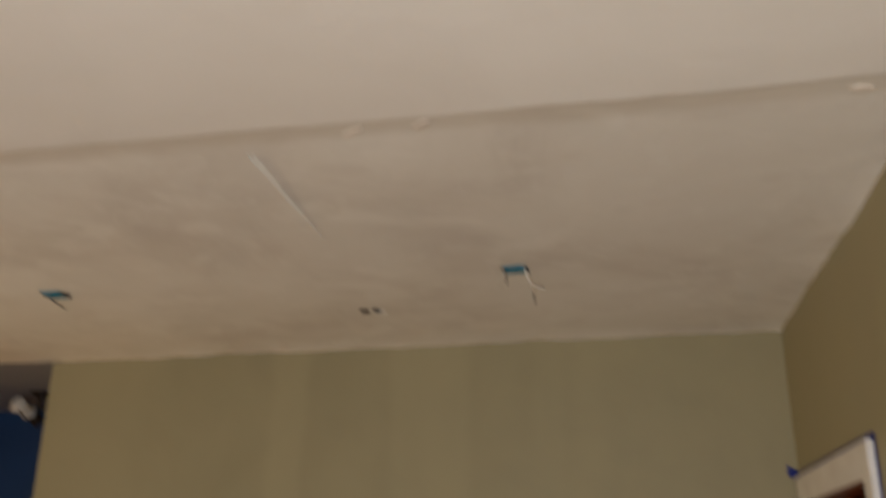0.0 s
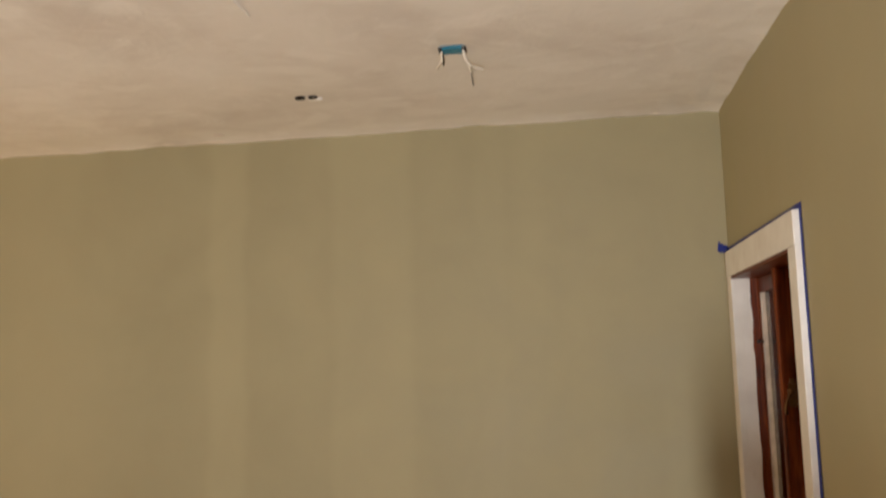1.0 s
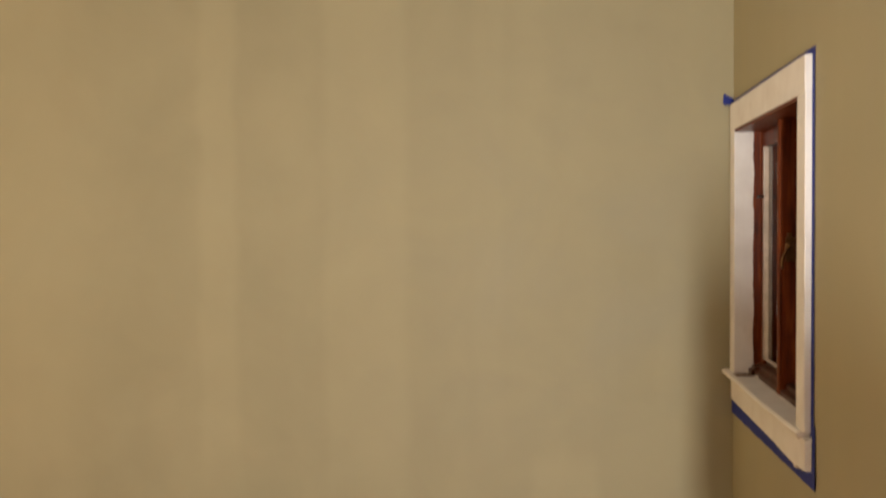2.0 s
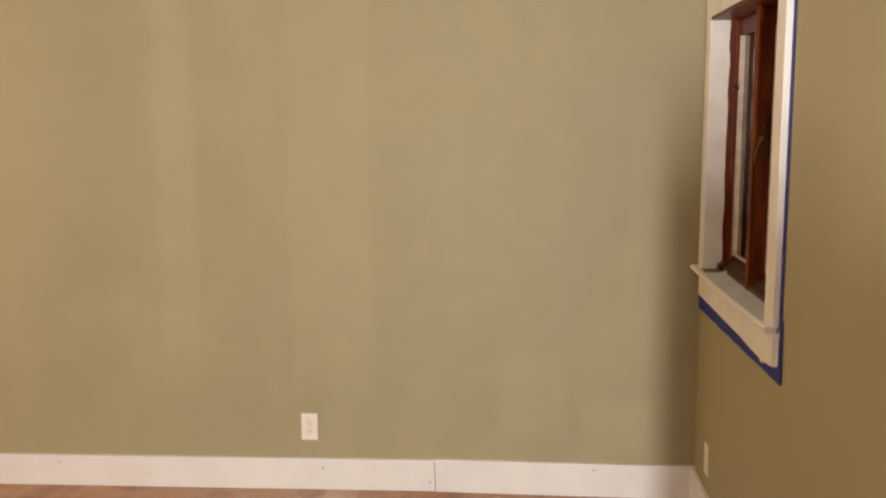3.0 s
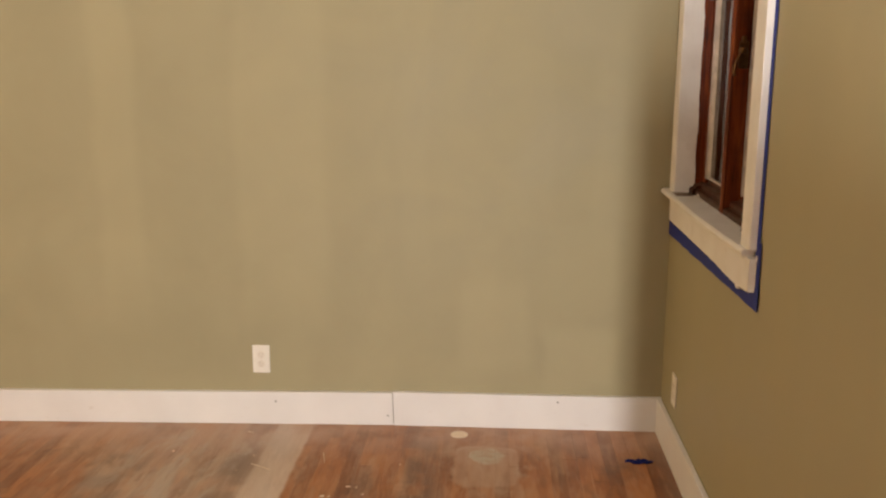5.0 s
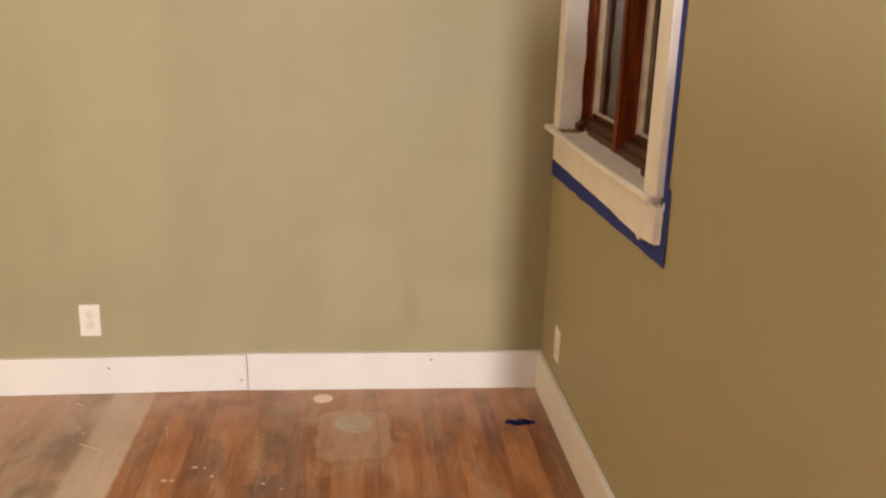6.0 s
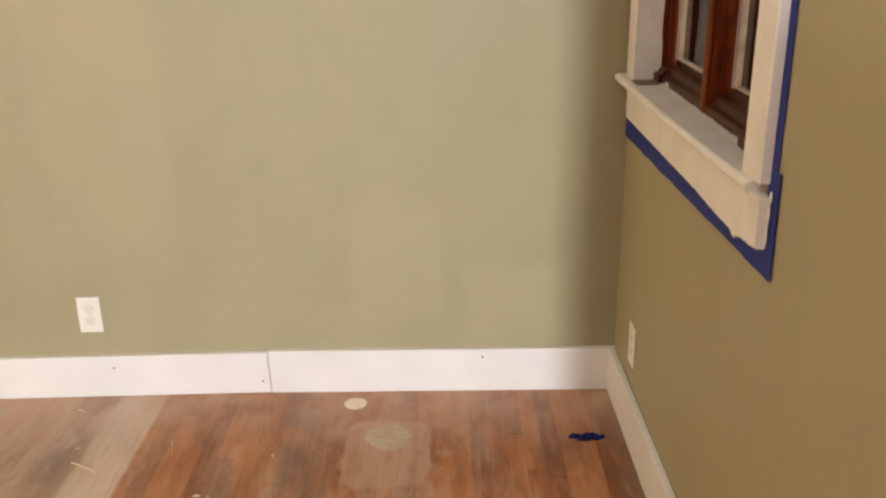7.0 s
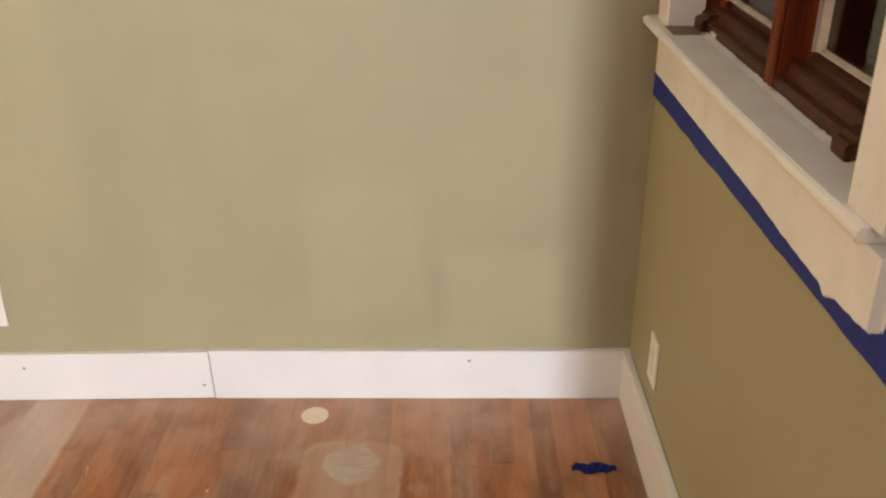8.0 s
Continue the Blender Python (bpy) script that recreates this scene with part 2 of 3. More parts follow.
    # scuffed halo round the print
    col = g.mix(g.math("MULTIPLY", g.band(r, 0.95, 1.35, 0.2), g.span(g.noise(11, 5), 0.46, 0.64, 0.0, 0.55)), col, (0.50, 0.34, 0.24))
    sx = g.math("MULTIPLY_ADD", g.noise(16, 4), 0.05, g.math("ADD", g.x, -0.025))
    sy = g.math("MULTIPLY_ADD", g.noise(18, 4), 0.05, g.math("ADD", g.y, -0.025))
    ex = g.math("DIVIDE", g.math("ADD", sx, 0.712), 0.070)
    ey = g.math("DIVIDE", g.math("ADD", sy, 0.292), 0.072)
    q = g.math("SQRT", g.math("ADD", g.math("MULTIPLY", ex, ex), g.math("MULTIPLY", ey, ey)))
    scrub = g.span(g.noise(1, 4, g.scaled(18, 60, 1), 0.6, 1.2), 0.36, 0.64, 0.3, 0.85)
    col = g.mix(g.math("MULTIPLY", g.span(q, 0.72, 1.1, 1, 0), scrub), col, (0.53, 0.50, 0.405))
    col = g.mix(g.math("MULTIPLY", g.band(q, 0.82, 0.98, 0.08), g.span(g.noise(14, 3), 0.4, 0.6, 0.1, 0.5)), col, (0.62, 0.58, 0.48))
    # fine pale scratches along the grain
    scratch = g.noise(1, 3, g.scaled(150, 3.5, 1), 0.55, 0.2)
    col = g.mix(g.math("MULTIPLY", g.span(scratch, 0.62, 0.70, 0, 0.5), g.span(g.noise(4, 3), 0.42, 0.6)), col, (0.62, 0.40, 0.26))
    # dark smudge beside the tape scrap, grey dirt along the foot of the side board
    kx = g.math("DIVIDE", g.math("ADD", sx, 0.215), 0.075)
    ky = g.math("DIVIDE", g.math("ADD", sy, 0.375), 0.12)
    k = g.math("ADD", g.math("MULTIPLY", kx, kx), g.math("MULTIPLY", ky, ky))
    col = g.mix(g.math("MULTIPLY", g.span(k, 0.1, 1.3, 1, 0), g.span(g.noise(8, 4), 0.35, 0.6, 0.2, 0.6)), col, (0.15, 0.085, 0.06))
    col = g.mix(g.math("MULTIPLY", g.span(g.math("MULTIPLY_ADD", g.noise(7, 4), 0.06, g.x), -0.075, -0.02), g.span(g.noise(3, 4), 0.35, 0.6, 0.25, 0.7)), col, (0.22, 0.16, 0.125))
    # pale plaster dust near the wall
    dust = g.math("MULTIPLY", g.span(g.y, -0.40, -0.05, 0, 1), g.span(g.noise(5, 5), 0.35, 0.62, 0.25, 0.8))
    col = g.mix(dust, col, (0.52, 0.33, 0.23))
    col = g.mix(g.span(g.noise(30, 4), 0.68, 0.78, 0, 0.35), col, (0.5, 0.38, 0.29))
    g.bump(grain, 0.25, 0.002)
    g.bsdf.inputs["Specular IOR Level"].default_value = 0.35
    return g.done(col, g.span(w1, 0.35, 0.7, 0.36, 0.62))


M["plank"] = floor_wood("worn_strip_oak", False)
M["plank_far"] = floor_wood("worn_strip_oak_joined", True)
M["gap"] = plain("dark_floor_gap", (0.26, 0.125, 0.065), 0.9)
M["tape"] = plain("blue_masking_tape", (0.004, 0.018, 0.22), 0.7, vary=0.2, scale=60)
M["plate"] = plain("ivory_plastic", (0.82, 0.785, 0.72), 0.35, vary=0.03)
M["device"] = plain("white_plastic", (0.76, 0.71, 0.63), 0.35, vary=0.03)
M["hole"] = plain("hole_shade_brown", (0.012, 0.006, 0.004), 0.9)
M["lip"] = plain("fresh_white_filler", (0.95, 0.93, 0.89), 0.8, vary=0.03)
M["slot"] = plain("dark_slot", (0.02, 0.018, 0.016), 0.8)
M["socket_slot"] = plain("shaded_socket_slot", (0.34, 0.30, 0.26), 0.6)
M["bluebox"] = plain("blue_pvc_box", (0.015, 0.20, 0.33), 0.45, vary=0.08)
M["wire"] = plain("white_cable_sheath", (0.75, 0.70, 0.62), 0.5, vary=0.05)
M["dark_wire"] = plain("dark_cable", (0.035, 0.025, 0.02), 0.5)
M["bronze"] = plain("aged_brass", (0.15, 0.075, 0.03), 0.45, 0.8, 0.3, 60)
M["fixture"] = plain("dark_bronze", (0.035, 0.026, 0.022), 0.45, 0.6)
M["shade"] = plain("frosted_white_glass", (0.75, 0.73, 0.70), 0.3, vary=0.03)
M["cream"] = plain("cream_plaster_spill", (0.84, 0.69, 0.53), 0.6, vary=0.08, scale=50)
M["chip"] = plain("plaster_chip", (0.68, 0.50, 0.37), 0.8, vary=0.15)
M["sliver"] = plain("raw_split_pine", (0.66, 0.53, 0.40), 0.7, vary=0.12, scale=40)
M["plaster"] = plain("bare_plaster_lump", (0.80, 0.72, 0.64), 0.85, vary=0.05)
M["bare_wood"] = plain("scraped_brown_wood", (0.20, 0.125, 0.08), 0.6, vary=0.25, scale=25)
M["putty"] = plain("smeared_white_glazing_bead", (0.50, 0.43, 0.385), 0.5, vary=0.25, scale=25)
M["siding"] = plain("dark_siding", (0.022, 0.019, 0.017), 0.7, vary=0.1, scale=5)


def pane_glass():
    g = Graph("window_glass")
    g.bsdf.inputs["Transmission Weight"].default_value = 1.0
    g.bsdf.inputs["IOR"].default_value = 1.33
    return g.done((0.86, 0.88, 0.87), 0.02)


M["glass"] = pane_glass()

# ---- mesh helpers ----


def box(bm, lo, hi, bevel=0.0, segments=2):
    made = bmesh.ops.create_cube(bm, size=1)["verts"]
    for v in made:
        v.co = Vector([lo[i] + (v.co[i] + 0.5) * (hi[i] - lo[i]) for i in range(3)])
    if bevel:
        edges = {e for v in made for e in v.link_edges}
        bmesh.ops.bevel(bm, geom=list(edges), offset=bevel, segments=segments, affect="EDGES", profile=0.6)
    return bm


def boxes(*args, bevel=0.0):
    bm = bmesh.new()
    for lo, hi in args:
        box(bm, lo, hi, bevel)
    return bm


def mesh_of(name, bm, material, smooth=False):
    me = bpy.data.meshes.new(name)
    bmesh.ops.recalc_face_normals(bm, faces=bm.faces)
    bm.to_mesh(me)
    bm.free()
    me.materials.append(material)
    if smooth:
        for p in me.polygons:
            p.use_smooth = True
    return me


def part(name, bm, material, parent=None, label="", smooth=False):
    ob = new(name, mesh_of(name, bm, material, smooth))
    if parent is not None:
        ob.parent = parent
    if label:
        tagged(ob, label)
    return ob


def extrude_profile(points, axis, a, b):
    """A prism: 2D points in the plane across the axis ('x': y,z; 'y': x,z; 'z': x,y), from a to b."""
    bm = bmesh.new()
    rows = []
    for s in (a, b):
        rows.append([bm.verts.new({"x": (s, p, q), "y": (p, s, q), "z": (p, q, s)}[axis]) for p, q in points])
    n = len(points)
    for i in range(n):
        bm.faces.new((rows[0][i], rows[0][(i + 1) % n], rows[1][(i + 1) % n], rows[1][i]))
    bm.faces.new(rows[0])
    bm.faces.new(rows[1][::-1])
    return bm


def tube(points, radius, sides=8):
    bm = bmesh.new()
    pts = [Vector(p) for p in points]
    rings = []
    for i, p in enumerate(pts):
        d = (pts[min(i + 1, len(pts) - 1)] - pts[max(i - 1, 0)]).normalized()
        u = d.orthogonal().normalized()
        w = d.cross(u)
        rings.append([bm.verts.new(p + radius * (math.cos(k * math.tau / sides) * u + math.sin(k * math.tau / sides) * w)) for k in range(sides)])
    for r, s in zip(rings, rings[1:]):
        for k in range(sides):
            bm.faces.new((r[k], r[(k + 1) % sides], s[(k + 1) % sides], s[k]))
    bm.faces.new(rings[0])
    bm.faces.new(rings[-1][::-1])
    return bm


def lathe(profile, sides=24, closed=True):
    """A turned body from (radius, z) pairs about the z axis."""
    bm = bmesh.new()
    rings = [[bm.verts.new((max(r, 1e-4) * math.cos(k * math.tau / sides), max(r, 1e-4) * math.sin(k * math.tau / sides), z)) for k in range(sides)] for r, z in profile]
    for a, b in zip(rings, rings[1:]):
        for k in range(sides):
            bm.faces.new((a[k], a[(k + 1) % sides], b[(k + 1) % sides], b[k]))
    if closed:
        bm.faces.new(rings[0][::-1])
        bm.faces.new(rings[-1])
    return bm


def moved(bm, m):
    bm.transform(m)
    return bm


# ---- structure ----
LEFT = -3.46        # free end of the olive wall
H = 2.74
STEP = -2.215        # old partition line across the ceiling


def ceiling_z(x, y):
    z = H + 0.007 * x + 0.006 * noise.noise(Vector((x * 1.7, y * 1.7, 3.1))) + 0.0012 * noise.noise(Vector((x * 7, y * 7, 8.0)))
    edge = max(0.0, 1 - abs(y) / 0.13) ** 2
    z -= edge * (0.011 + 0.010 * noise.noise(Vector((x * 2.2, 2, 0))) + 0.006 * noise.noise(Vector((x * 8, 5, 0))))
    side = max(0.0, 1 - abs(x) / 0.11) ** 2
    z -= side * (0.008 + 0.012 * noise.noise(Vector((y * 2.6, 7, 0))) + 0.008 * noise.noise(Vector((y * 9, 1, 0))))
    return z - (0.028 if y < STEP else 0.0)


def floor_z(x):
    """The old floor sinks towards the open side, from the board joint on."""
    return min(0.0, 0.016 * (x + 1.108))


def slab_wall(name, pieces, material, label):
    pieces = [((lo[0], lo[1], -0.13) if lo[2] == 0 else lo, hi) for lo, hi in pieces]
    ob = part(name, boxes(*pieces), material)
    return tagged(ob, label, "wall", kind="structure")


slab_wall("wall_north", [((LEFT, 0, 0), (0.16, 0.12, 2.86))], M["wall"], "olive green rolled paint wall with faint roller streaks")
slab_wall("wall_east", [((0, -7.1, 0), (0.16, -1.0915, 2.86)), ((0, -0.1288, 0), (0.16, 0, 2.86)),
                        ((0, -1.0915, 0), (0.16, -0.1288, 0.997)), ((0, -1.0915, 1.994), (0.16, -0.1288, 2.86))], M["wall"],
          "olive green painted wall around the window opening")
slab_wall("wall_return", [((LEFT, 0.12, 0), (LEFT + 0.12, 1.5, 2.86))], M["wall"], "olive green return of the wall end")
slab_wall("wall_blue", [((-5.2, 1.3, 0), (LEFT, 1.5, 2.86))], M["blue"], "deep blue painted wall of the next room")
# assumed wall; its 1.02 sill keeps the added neutral fill off low parts
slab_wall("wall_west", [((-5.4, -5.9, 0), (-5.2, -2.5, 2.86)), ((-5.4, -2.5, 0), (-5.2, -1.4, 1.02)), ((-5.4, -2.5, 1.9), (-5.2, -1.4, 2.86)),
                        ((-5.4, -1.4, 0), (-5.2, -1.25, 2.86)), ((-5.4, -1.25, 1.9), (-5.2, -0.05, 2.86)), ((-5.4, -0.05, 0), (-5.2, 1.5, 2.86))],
          M["plain_wall"], "assumed plain beige wall, cut open for the added fill lamps")
# assumed closing walls behind the camera; the doorway gap is assumed too
slab_wall("wall_south", [((-5.2, -5.9, 0), (-1.15, -5.7, 2.86)), ((-0.25, -5.9, 0), (0, -5.7, 2.86)), ((-1.15, -5.9, 2.05), (-0.25, -5.7, 2.86))],
          M["plain_wall"], "assumed plain beige closing wall with a gap behind the lamp")
slab_wall("wall_beyond", [((-1.8, -7.1, 0), (0.16, -7.0, 2.86))], M["plain_wall"], "assumed plain beige closing wall beyond the gap")
# unseen wall added to cast shade on the corner and lower east wall
slab_wall("shadow_block_wall", [((-0.49, -3.62, 0), (0, -3.52, 1.19))], M["wall"], "unseen olive half wall, added to shade the corner and east wall")
# assumed wall behind the added lamps; the second piece screens them apart
slab_wall("wall_behind_fill", [((-6.6, -3.4, 0), (-6.5, 0.6, 2.86)), ((-6.5, -1.36, 0), (-5.4, -1.29, 2.86))], M["plain_wall"], "assumed beige wall behind the fill lamps, with a screen between them")


def ceiling():
    bm = bmesh.new()
    xs = list(np.linspace(-6.6, -0.15, 130)) + [-0.11, -0.085, -0.06, -0.04, -0.02, 0.0]
    ys = list(np.linspace(-7.1, STEP - 0.0005, 60)) + list(np.linspace(STEP + 0.0005, -0.16, 54)) + [-0.13, -0.10, -0.07, -0.05, -0.03, -0.015, 0.0]
    grid = []
    for y in ys + list(np.linspace(0.08, 1.3, 16)):
        row = []
        for x in xs:
            yy = y
            if abs(y - STEP) < 0.01:
                yy = y + 0.012 * noise.noise(Vector((x * 3, 0, 0))) + 0.006 * noise.noise(Vector((x * 14, 5, 0)))
            row.append(bm.verts.new((x, yy, ceiling_z(x, y))))
        grid.append(row)
    for a, b in zip(grid, grid[1:]):
        for i in range(len(xs) - 1):
            bm.faces.new((a[i], a[i + 1], b[i + 1], b[i]))
    box(bm, (-6.7, -7.2, 2.80), (0.16, 1.5, 2.92))
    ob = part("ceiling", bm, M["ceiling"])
    tagged(ob, "patchy off-white skim plaster ceiling with an old seam", "ceiling", kind="structure")
    return ob


ceiling()


# ---- baseboards ----
def nail(parent, m):
    bm = moved(lathe([(0.0032, 0), (0.0032, 0.0008), (0.0018, 0.0014)], 10), m)
    part("nail_head", bm, M["slot"], parent, "dark nail head")


def baseboard(points, axis, a, b, label):
    ob = part("baseboard", extrude_profile(points, axis, a, b), M["board"])
    return tagged(ob, label, "baseboard", kind="structure")


base_a = baseboard([(-0.001, 0.002), (-0.02, 0.002), (-0.02, 0.141), (-0.0175, 0.1435), (-0.001, 0.1435)], "x", LEFT, -1.1096, "flat white primed baseboard with nail heads")
base_b = baseboard([(-0.001, 0.001), (-0.0205, 0.001), (-0.0205, 0.1450), (-0.018, 0.1475), (-0.001, 0.1475)], "x", -1.1068, 0, "flat white primed baseboard running into the corner")
# thin shadow gap behind the top of the board under the window
base_c = baseboard([(-0.0025, 0.001), (-0.02, 0.001), (-0.02, 0.1455), (-0.0185, 0.147), (-0.0025, 0.147)], "y", -3.52, -0.0205, "flat white baseboard under the window, slightly off the wall")
for b in (base_a, base_b):
    for v in b.data.vertices:
        if abs(v.co.x + 1.108) < 0.01:
            v.co.x += 0.035 * (0.07 - v.co.z)
for v in base_a.data.vertices:
    v.co.z += floor_z(v.co.x)
for x, z, b in ((-1.605, 0.099, base_a), (-1.131, 0.043, base_a), (-2.82, 0.095, base_a), (-0.424, 0.120, base_b)):
    nail(b, pose(x, -0.0203, z + 0.5 * floor_z(x), 90))


# ---- window ----
def window():
    top = tagged(new("window_1"), "white-painted casing round dark wooden casements, half masked", "window", kind="structure")
    W = M["white"]
    y0, y1, z0, z1 = -0.13, -1.10, 1.02, 2.0
    # casing boards stand 22 mm proud of the wall
    part("casing", boxes(((-0.022, -0.131, z0), (-0.0005, -0.047, z1)), bevel=0.003), W, top)
    part("casing", boxes(((-0.022, -1.190, z0), (-0.0005, -1.100, z1)), bevel=0.003), W, top)
    part("casing", boxes(((-0.0235, -1.190, z1), (-0.0005, -0.047, 2.108)), bevel=0.003), W, top, "wide white head casing")
    # painted strips of the jambs, then bare wood behind, with a brushed ragged edge
    for y, s in ((y0, -1), (y1, 1)):
        bm = bmesh.new()
        zs = np.linspace(z0, z1, 60)
        front, rear = [], []
        for z in zs:
            e = (0.052 if s < 0 else 0.045) + 0.006 * noise.noise(Vector((z * 9, y, 0))) + 0.003 * noise.noise(Vector((z * 41, y, 2)))
            front.append([bm.verts.new((-0.020, y + s * d, z)) for d in (0.0, 0.006)])
            rear.append([bm.verts.new((e, y + s * d, z)) for d in (0.0, 0.006)])
        for i in range(len(zs) - 1):
            bm.faces.new((front[i][1], front[i + 1][1], rear[i + 1][1], rear[i][1]))
            bm.faces.new((rear[i][0], rear[i][1], rear[i + 1][1], rear[i + 1][0]))
            bm.faces.new((front[i][0], front[i][1], front[i + 1][1], front[i + 1][0]))
        part("jamb_paint", bm, W, top, "white brushed paint with a ragged edge")
        lo, hi = sorted((y, y + s * 0.004))
        part("jamb", boxes(((-0.018, lo, z0), (0.16, hi, z1))), M["sash"], top)
    part("head_jamb", boxes(((-0.02, y1, z1 - 0.012), (0.16, y0, z1 - 0.001))), M["sash"], top)
    # stool with rounded nose and horns, apron below it
    nose = [(0.10, 1.001), (-0.041, 1.001), (-0.0455, 1.003), (-0.0475, 1.007), (-0.0475, 1.013), (-0.045, 1.017), (-0.040, 1.020), (0.10, 1.020)]
    bm = bmesh.new()
    horn = [(-0.0005, 1.001)] + nose[1:-1] + [(-0.0005, 1.020)]
    for profile, a, b in ((horn, -1.163, -1.0992), (nose, -1.099, -0.720), (nose, -0.720, -0.131), (horn, -0.1308, -0.006)):
        piece = extrude_profile(profile, "y", a, b)
        for v in piece.verts:
            # the nose tapers back towards one end, shaped to fit the camera's view
            if v.co.x < -0.03:
                v.co.x += 0.030 * min(0.40, max(0.0, -0.72 - v.co.y))
            if v.co.y > -0.05:
                v.co.y -= 0.5 * max(0.0, -0.035 - v.co.x)
        tmp = bpy.data.meshes.new("tmp")
        piece.to_mesh(tmp)
        piece.free()
        bm.from_mesh(tmp)
        bpy.data.meshes.remove(tmp)
    part("stool", bm, W, top, "white window stool with a rounded nose")
    # apron, its lower edge brushed raggedly over the tape towards one end
    bm = bmesh.new()
    rows = []
    for y in np.linspace(-1.203, -0.072, 170):
        f = max(0.0, (-0.80 - y) / 0.40)
        rise = min(1.0, max(0.0, (-1.085 - y) / 0.10))
        z = 0.904 - 0.005 * min(1.0, f / 0.4) + 0.010 * rise - 0.009 * math.exp(-((y + 1.083) / 0.011) ** 2) + f * (0.005 * noise.noise(Vector((y * 26, 2, 0))) + 0.005 * noise.noise(Vector((y * 75, 7, 0)))) + 0.0012 * noise.noise(Vector((y * 30, 9, 0)))
        rows.append([bm.verts.new(p) for p in ((-0.0005, y, 1.0005), (-0.022, y, 1.0005), (-0.022, y, z + 0.004), (-0.019, y, z), (-0.0005, y, z))])
    for r, s in zip(rows, rows[1:]):
        for i in range(5):
            bm.faces.new((r[i], r[(i + 1) % 5], s[(i + 1) % 5], s[i]))
    bm.faces.new(rows[0])
    bm.faces.new(rows[-1][::-1])
    part("apron", bm, W, top)
    part("cove", extrude_profile([(-0.0222, 1.0005), (-0.030, 1.0005), (-0.0285, 0.996), (-0.026, 0.993), (-0.0222, 0.991)], "y", -1.145, -0.072), W, top)
    # ragged brushed edge where white meets the casement at the stool
    bm = bmesh.new()
    ys = np.linspace(-1.095, -0.215, 160)
    rows = []
    for y in ys:
        e = 0.0445 + 0.003 * noise.noise(Vector((y * 13, 4, 0))) + 0.002 * noise.noise(Vector((y * 50, 4, 0)))
        rows.append([bm.verts.new((0.03, y, 1.0208)), bm.verts.new((min(e, 0.0455), y, 1.0232 + 0.0045 * noise.noise(Vector((y * 17, 8, 0))) + 0.003 * noise.noise(Vector((y * 55, 3, 0))))), bm.verts.new((min(e, 0.0458) + 0.0001, y, 1.018))])
    for a, b in zip(rows, rows[1:]):
        for i in range(2):
            bm.faces.new((a[i], a[i + 1], b[i + 1], b[i]))
    part("paint_edge", bm, W, top)
    part("bare_patch", moved(boxes(((0, 0, 0), (0.062, 0.085, 0.0012)), bevel=0.0005), pose(-0.026, -0.218, 1.0205)), M["bare_wood"], top, "unpainted brown end of the stool")

    # two casement leaves
    for X, lo, hi, wl, wh in ((0.082, -0.580, -0.135, 0.006, 0.044), (0.100, -1.096, -0.606, 0.058, 0.010)):
        bm = boxes(((X, lo, 1.022), (X + 0.04, lo + wl, 1.985)), ((X, hi - wh, 1.022), (X + 0.04, hi, 1.985)),
                   ((X, lo + wl, 1.925), (X + 0.04, hi - wh, 1.985)), bevel=0.002)
        leaf = part("casement", bm, M["sash"], top, "red-brown varnished casement leaf")
        rail = extrude_profile([(X + 0.04, 1.022), (0.047, 1.022), (0.046, 1.036), (0.050, 1.041), (0.063, 1.044), (0.066, 1.048), (0.067, 1.060), (0.072, 1.064), (0.092, 1.066), (0.096, 1.072), (X + 0.016, 1.080), (X + 0.04, 1.082)], "y", lo + 0.004, hi - 0.004)
        part("bottom_rail", rail, M["rail"], leaf, "worn brown moulded bottom rail")
        # ragged white glazing bead round the pane
        a, b = lo + wl, hi - wh
        for side, (p, q) in enumerate(((a, a + 0.013), (b - 0.013, b))):
            bm = bmesh.new()
            rows = []
            for z in np.linspace(1.081, 1.925, 50):
                wob = 0.003 * noise.noise(Vector((z * 11, p, 1))) + 0.002 * noise.noise(Vector((z * 45, p, 1)))
                inner, outer = (q, p - 0.003 + wob) if side == 0 else (p, q + 0.003 - wob)
                step = outer + 0.3 * (inner - outer)
                rows.append([bm.verts.new(v) for v in ((X - 0.0015, outer, z), (X - 0.001, step, z), (X + 0.005, step, z), (X + 0.016, inner, z))])
            for r, t in zip(rows, rows[1:]):
                for i in range(3):
                    bm.faces.new((r[i], r[i + 1], t[i + 1], t[i]))
            part("glazing_bead", bm, M["putty"], leaf, "white-smeared glazing bead")
        part("glazing_bead", extrude_profile([(X + 0.007, 1.081), (X + 0.008, 1.084), (X + 0.016, 1.088), (X + 0.016, 1.081)], "y", a + 0.010, b - 0.010), M["putty"], leaf, "white-smeared glazing bead")
        part("pane", boxes(((X + 0.016, a, 1.085), (X + 0.020, b, 1.93))), M["glass"], leaf, "clear dark window pane")
    # meeting post, its front beaded
    post = [(0.112, -0.616), (0.052, -0.612), (0.050, -0.609), (0.047, -0.612), (0.043, -0.610), (0.041, -0.605), (0.043, -0.600), (0.047, -0.598), (0.043, -0.595), (0.041, -0.587), (0.042, -0.580), (0.046, -0.577), (0.112, -0.577)]
    part("meeting_post", extrude_profile(post, "z", 1.0215, 1.986), M["sash"], top, "dark red-brown beaded meeting post")
    # brass latch: plate, hub and lever
    latch = part("latch_plate", boxes(((0.062, -0.6185, 1.490), (0.092, -0.6130, 1.575)), bevel=0.0012), M["bronze"], top, "aged brass casement latch")
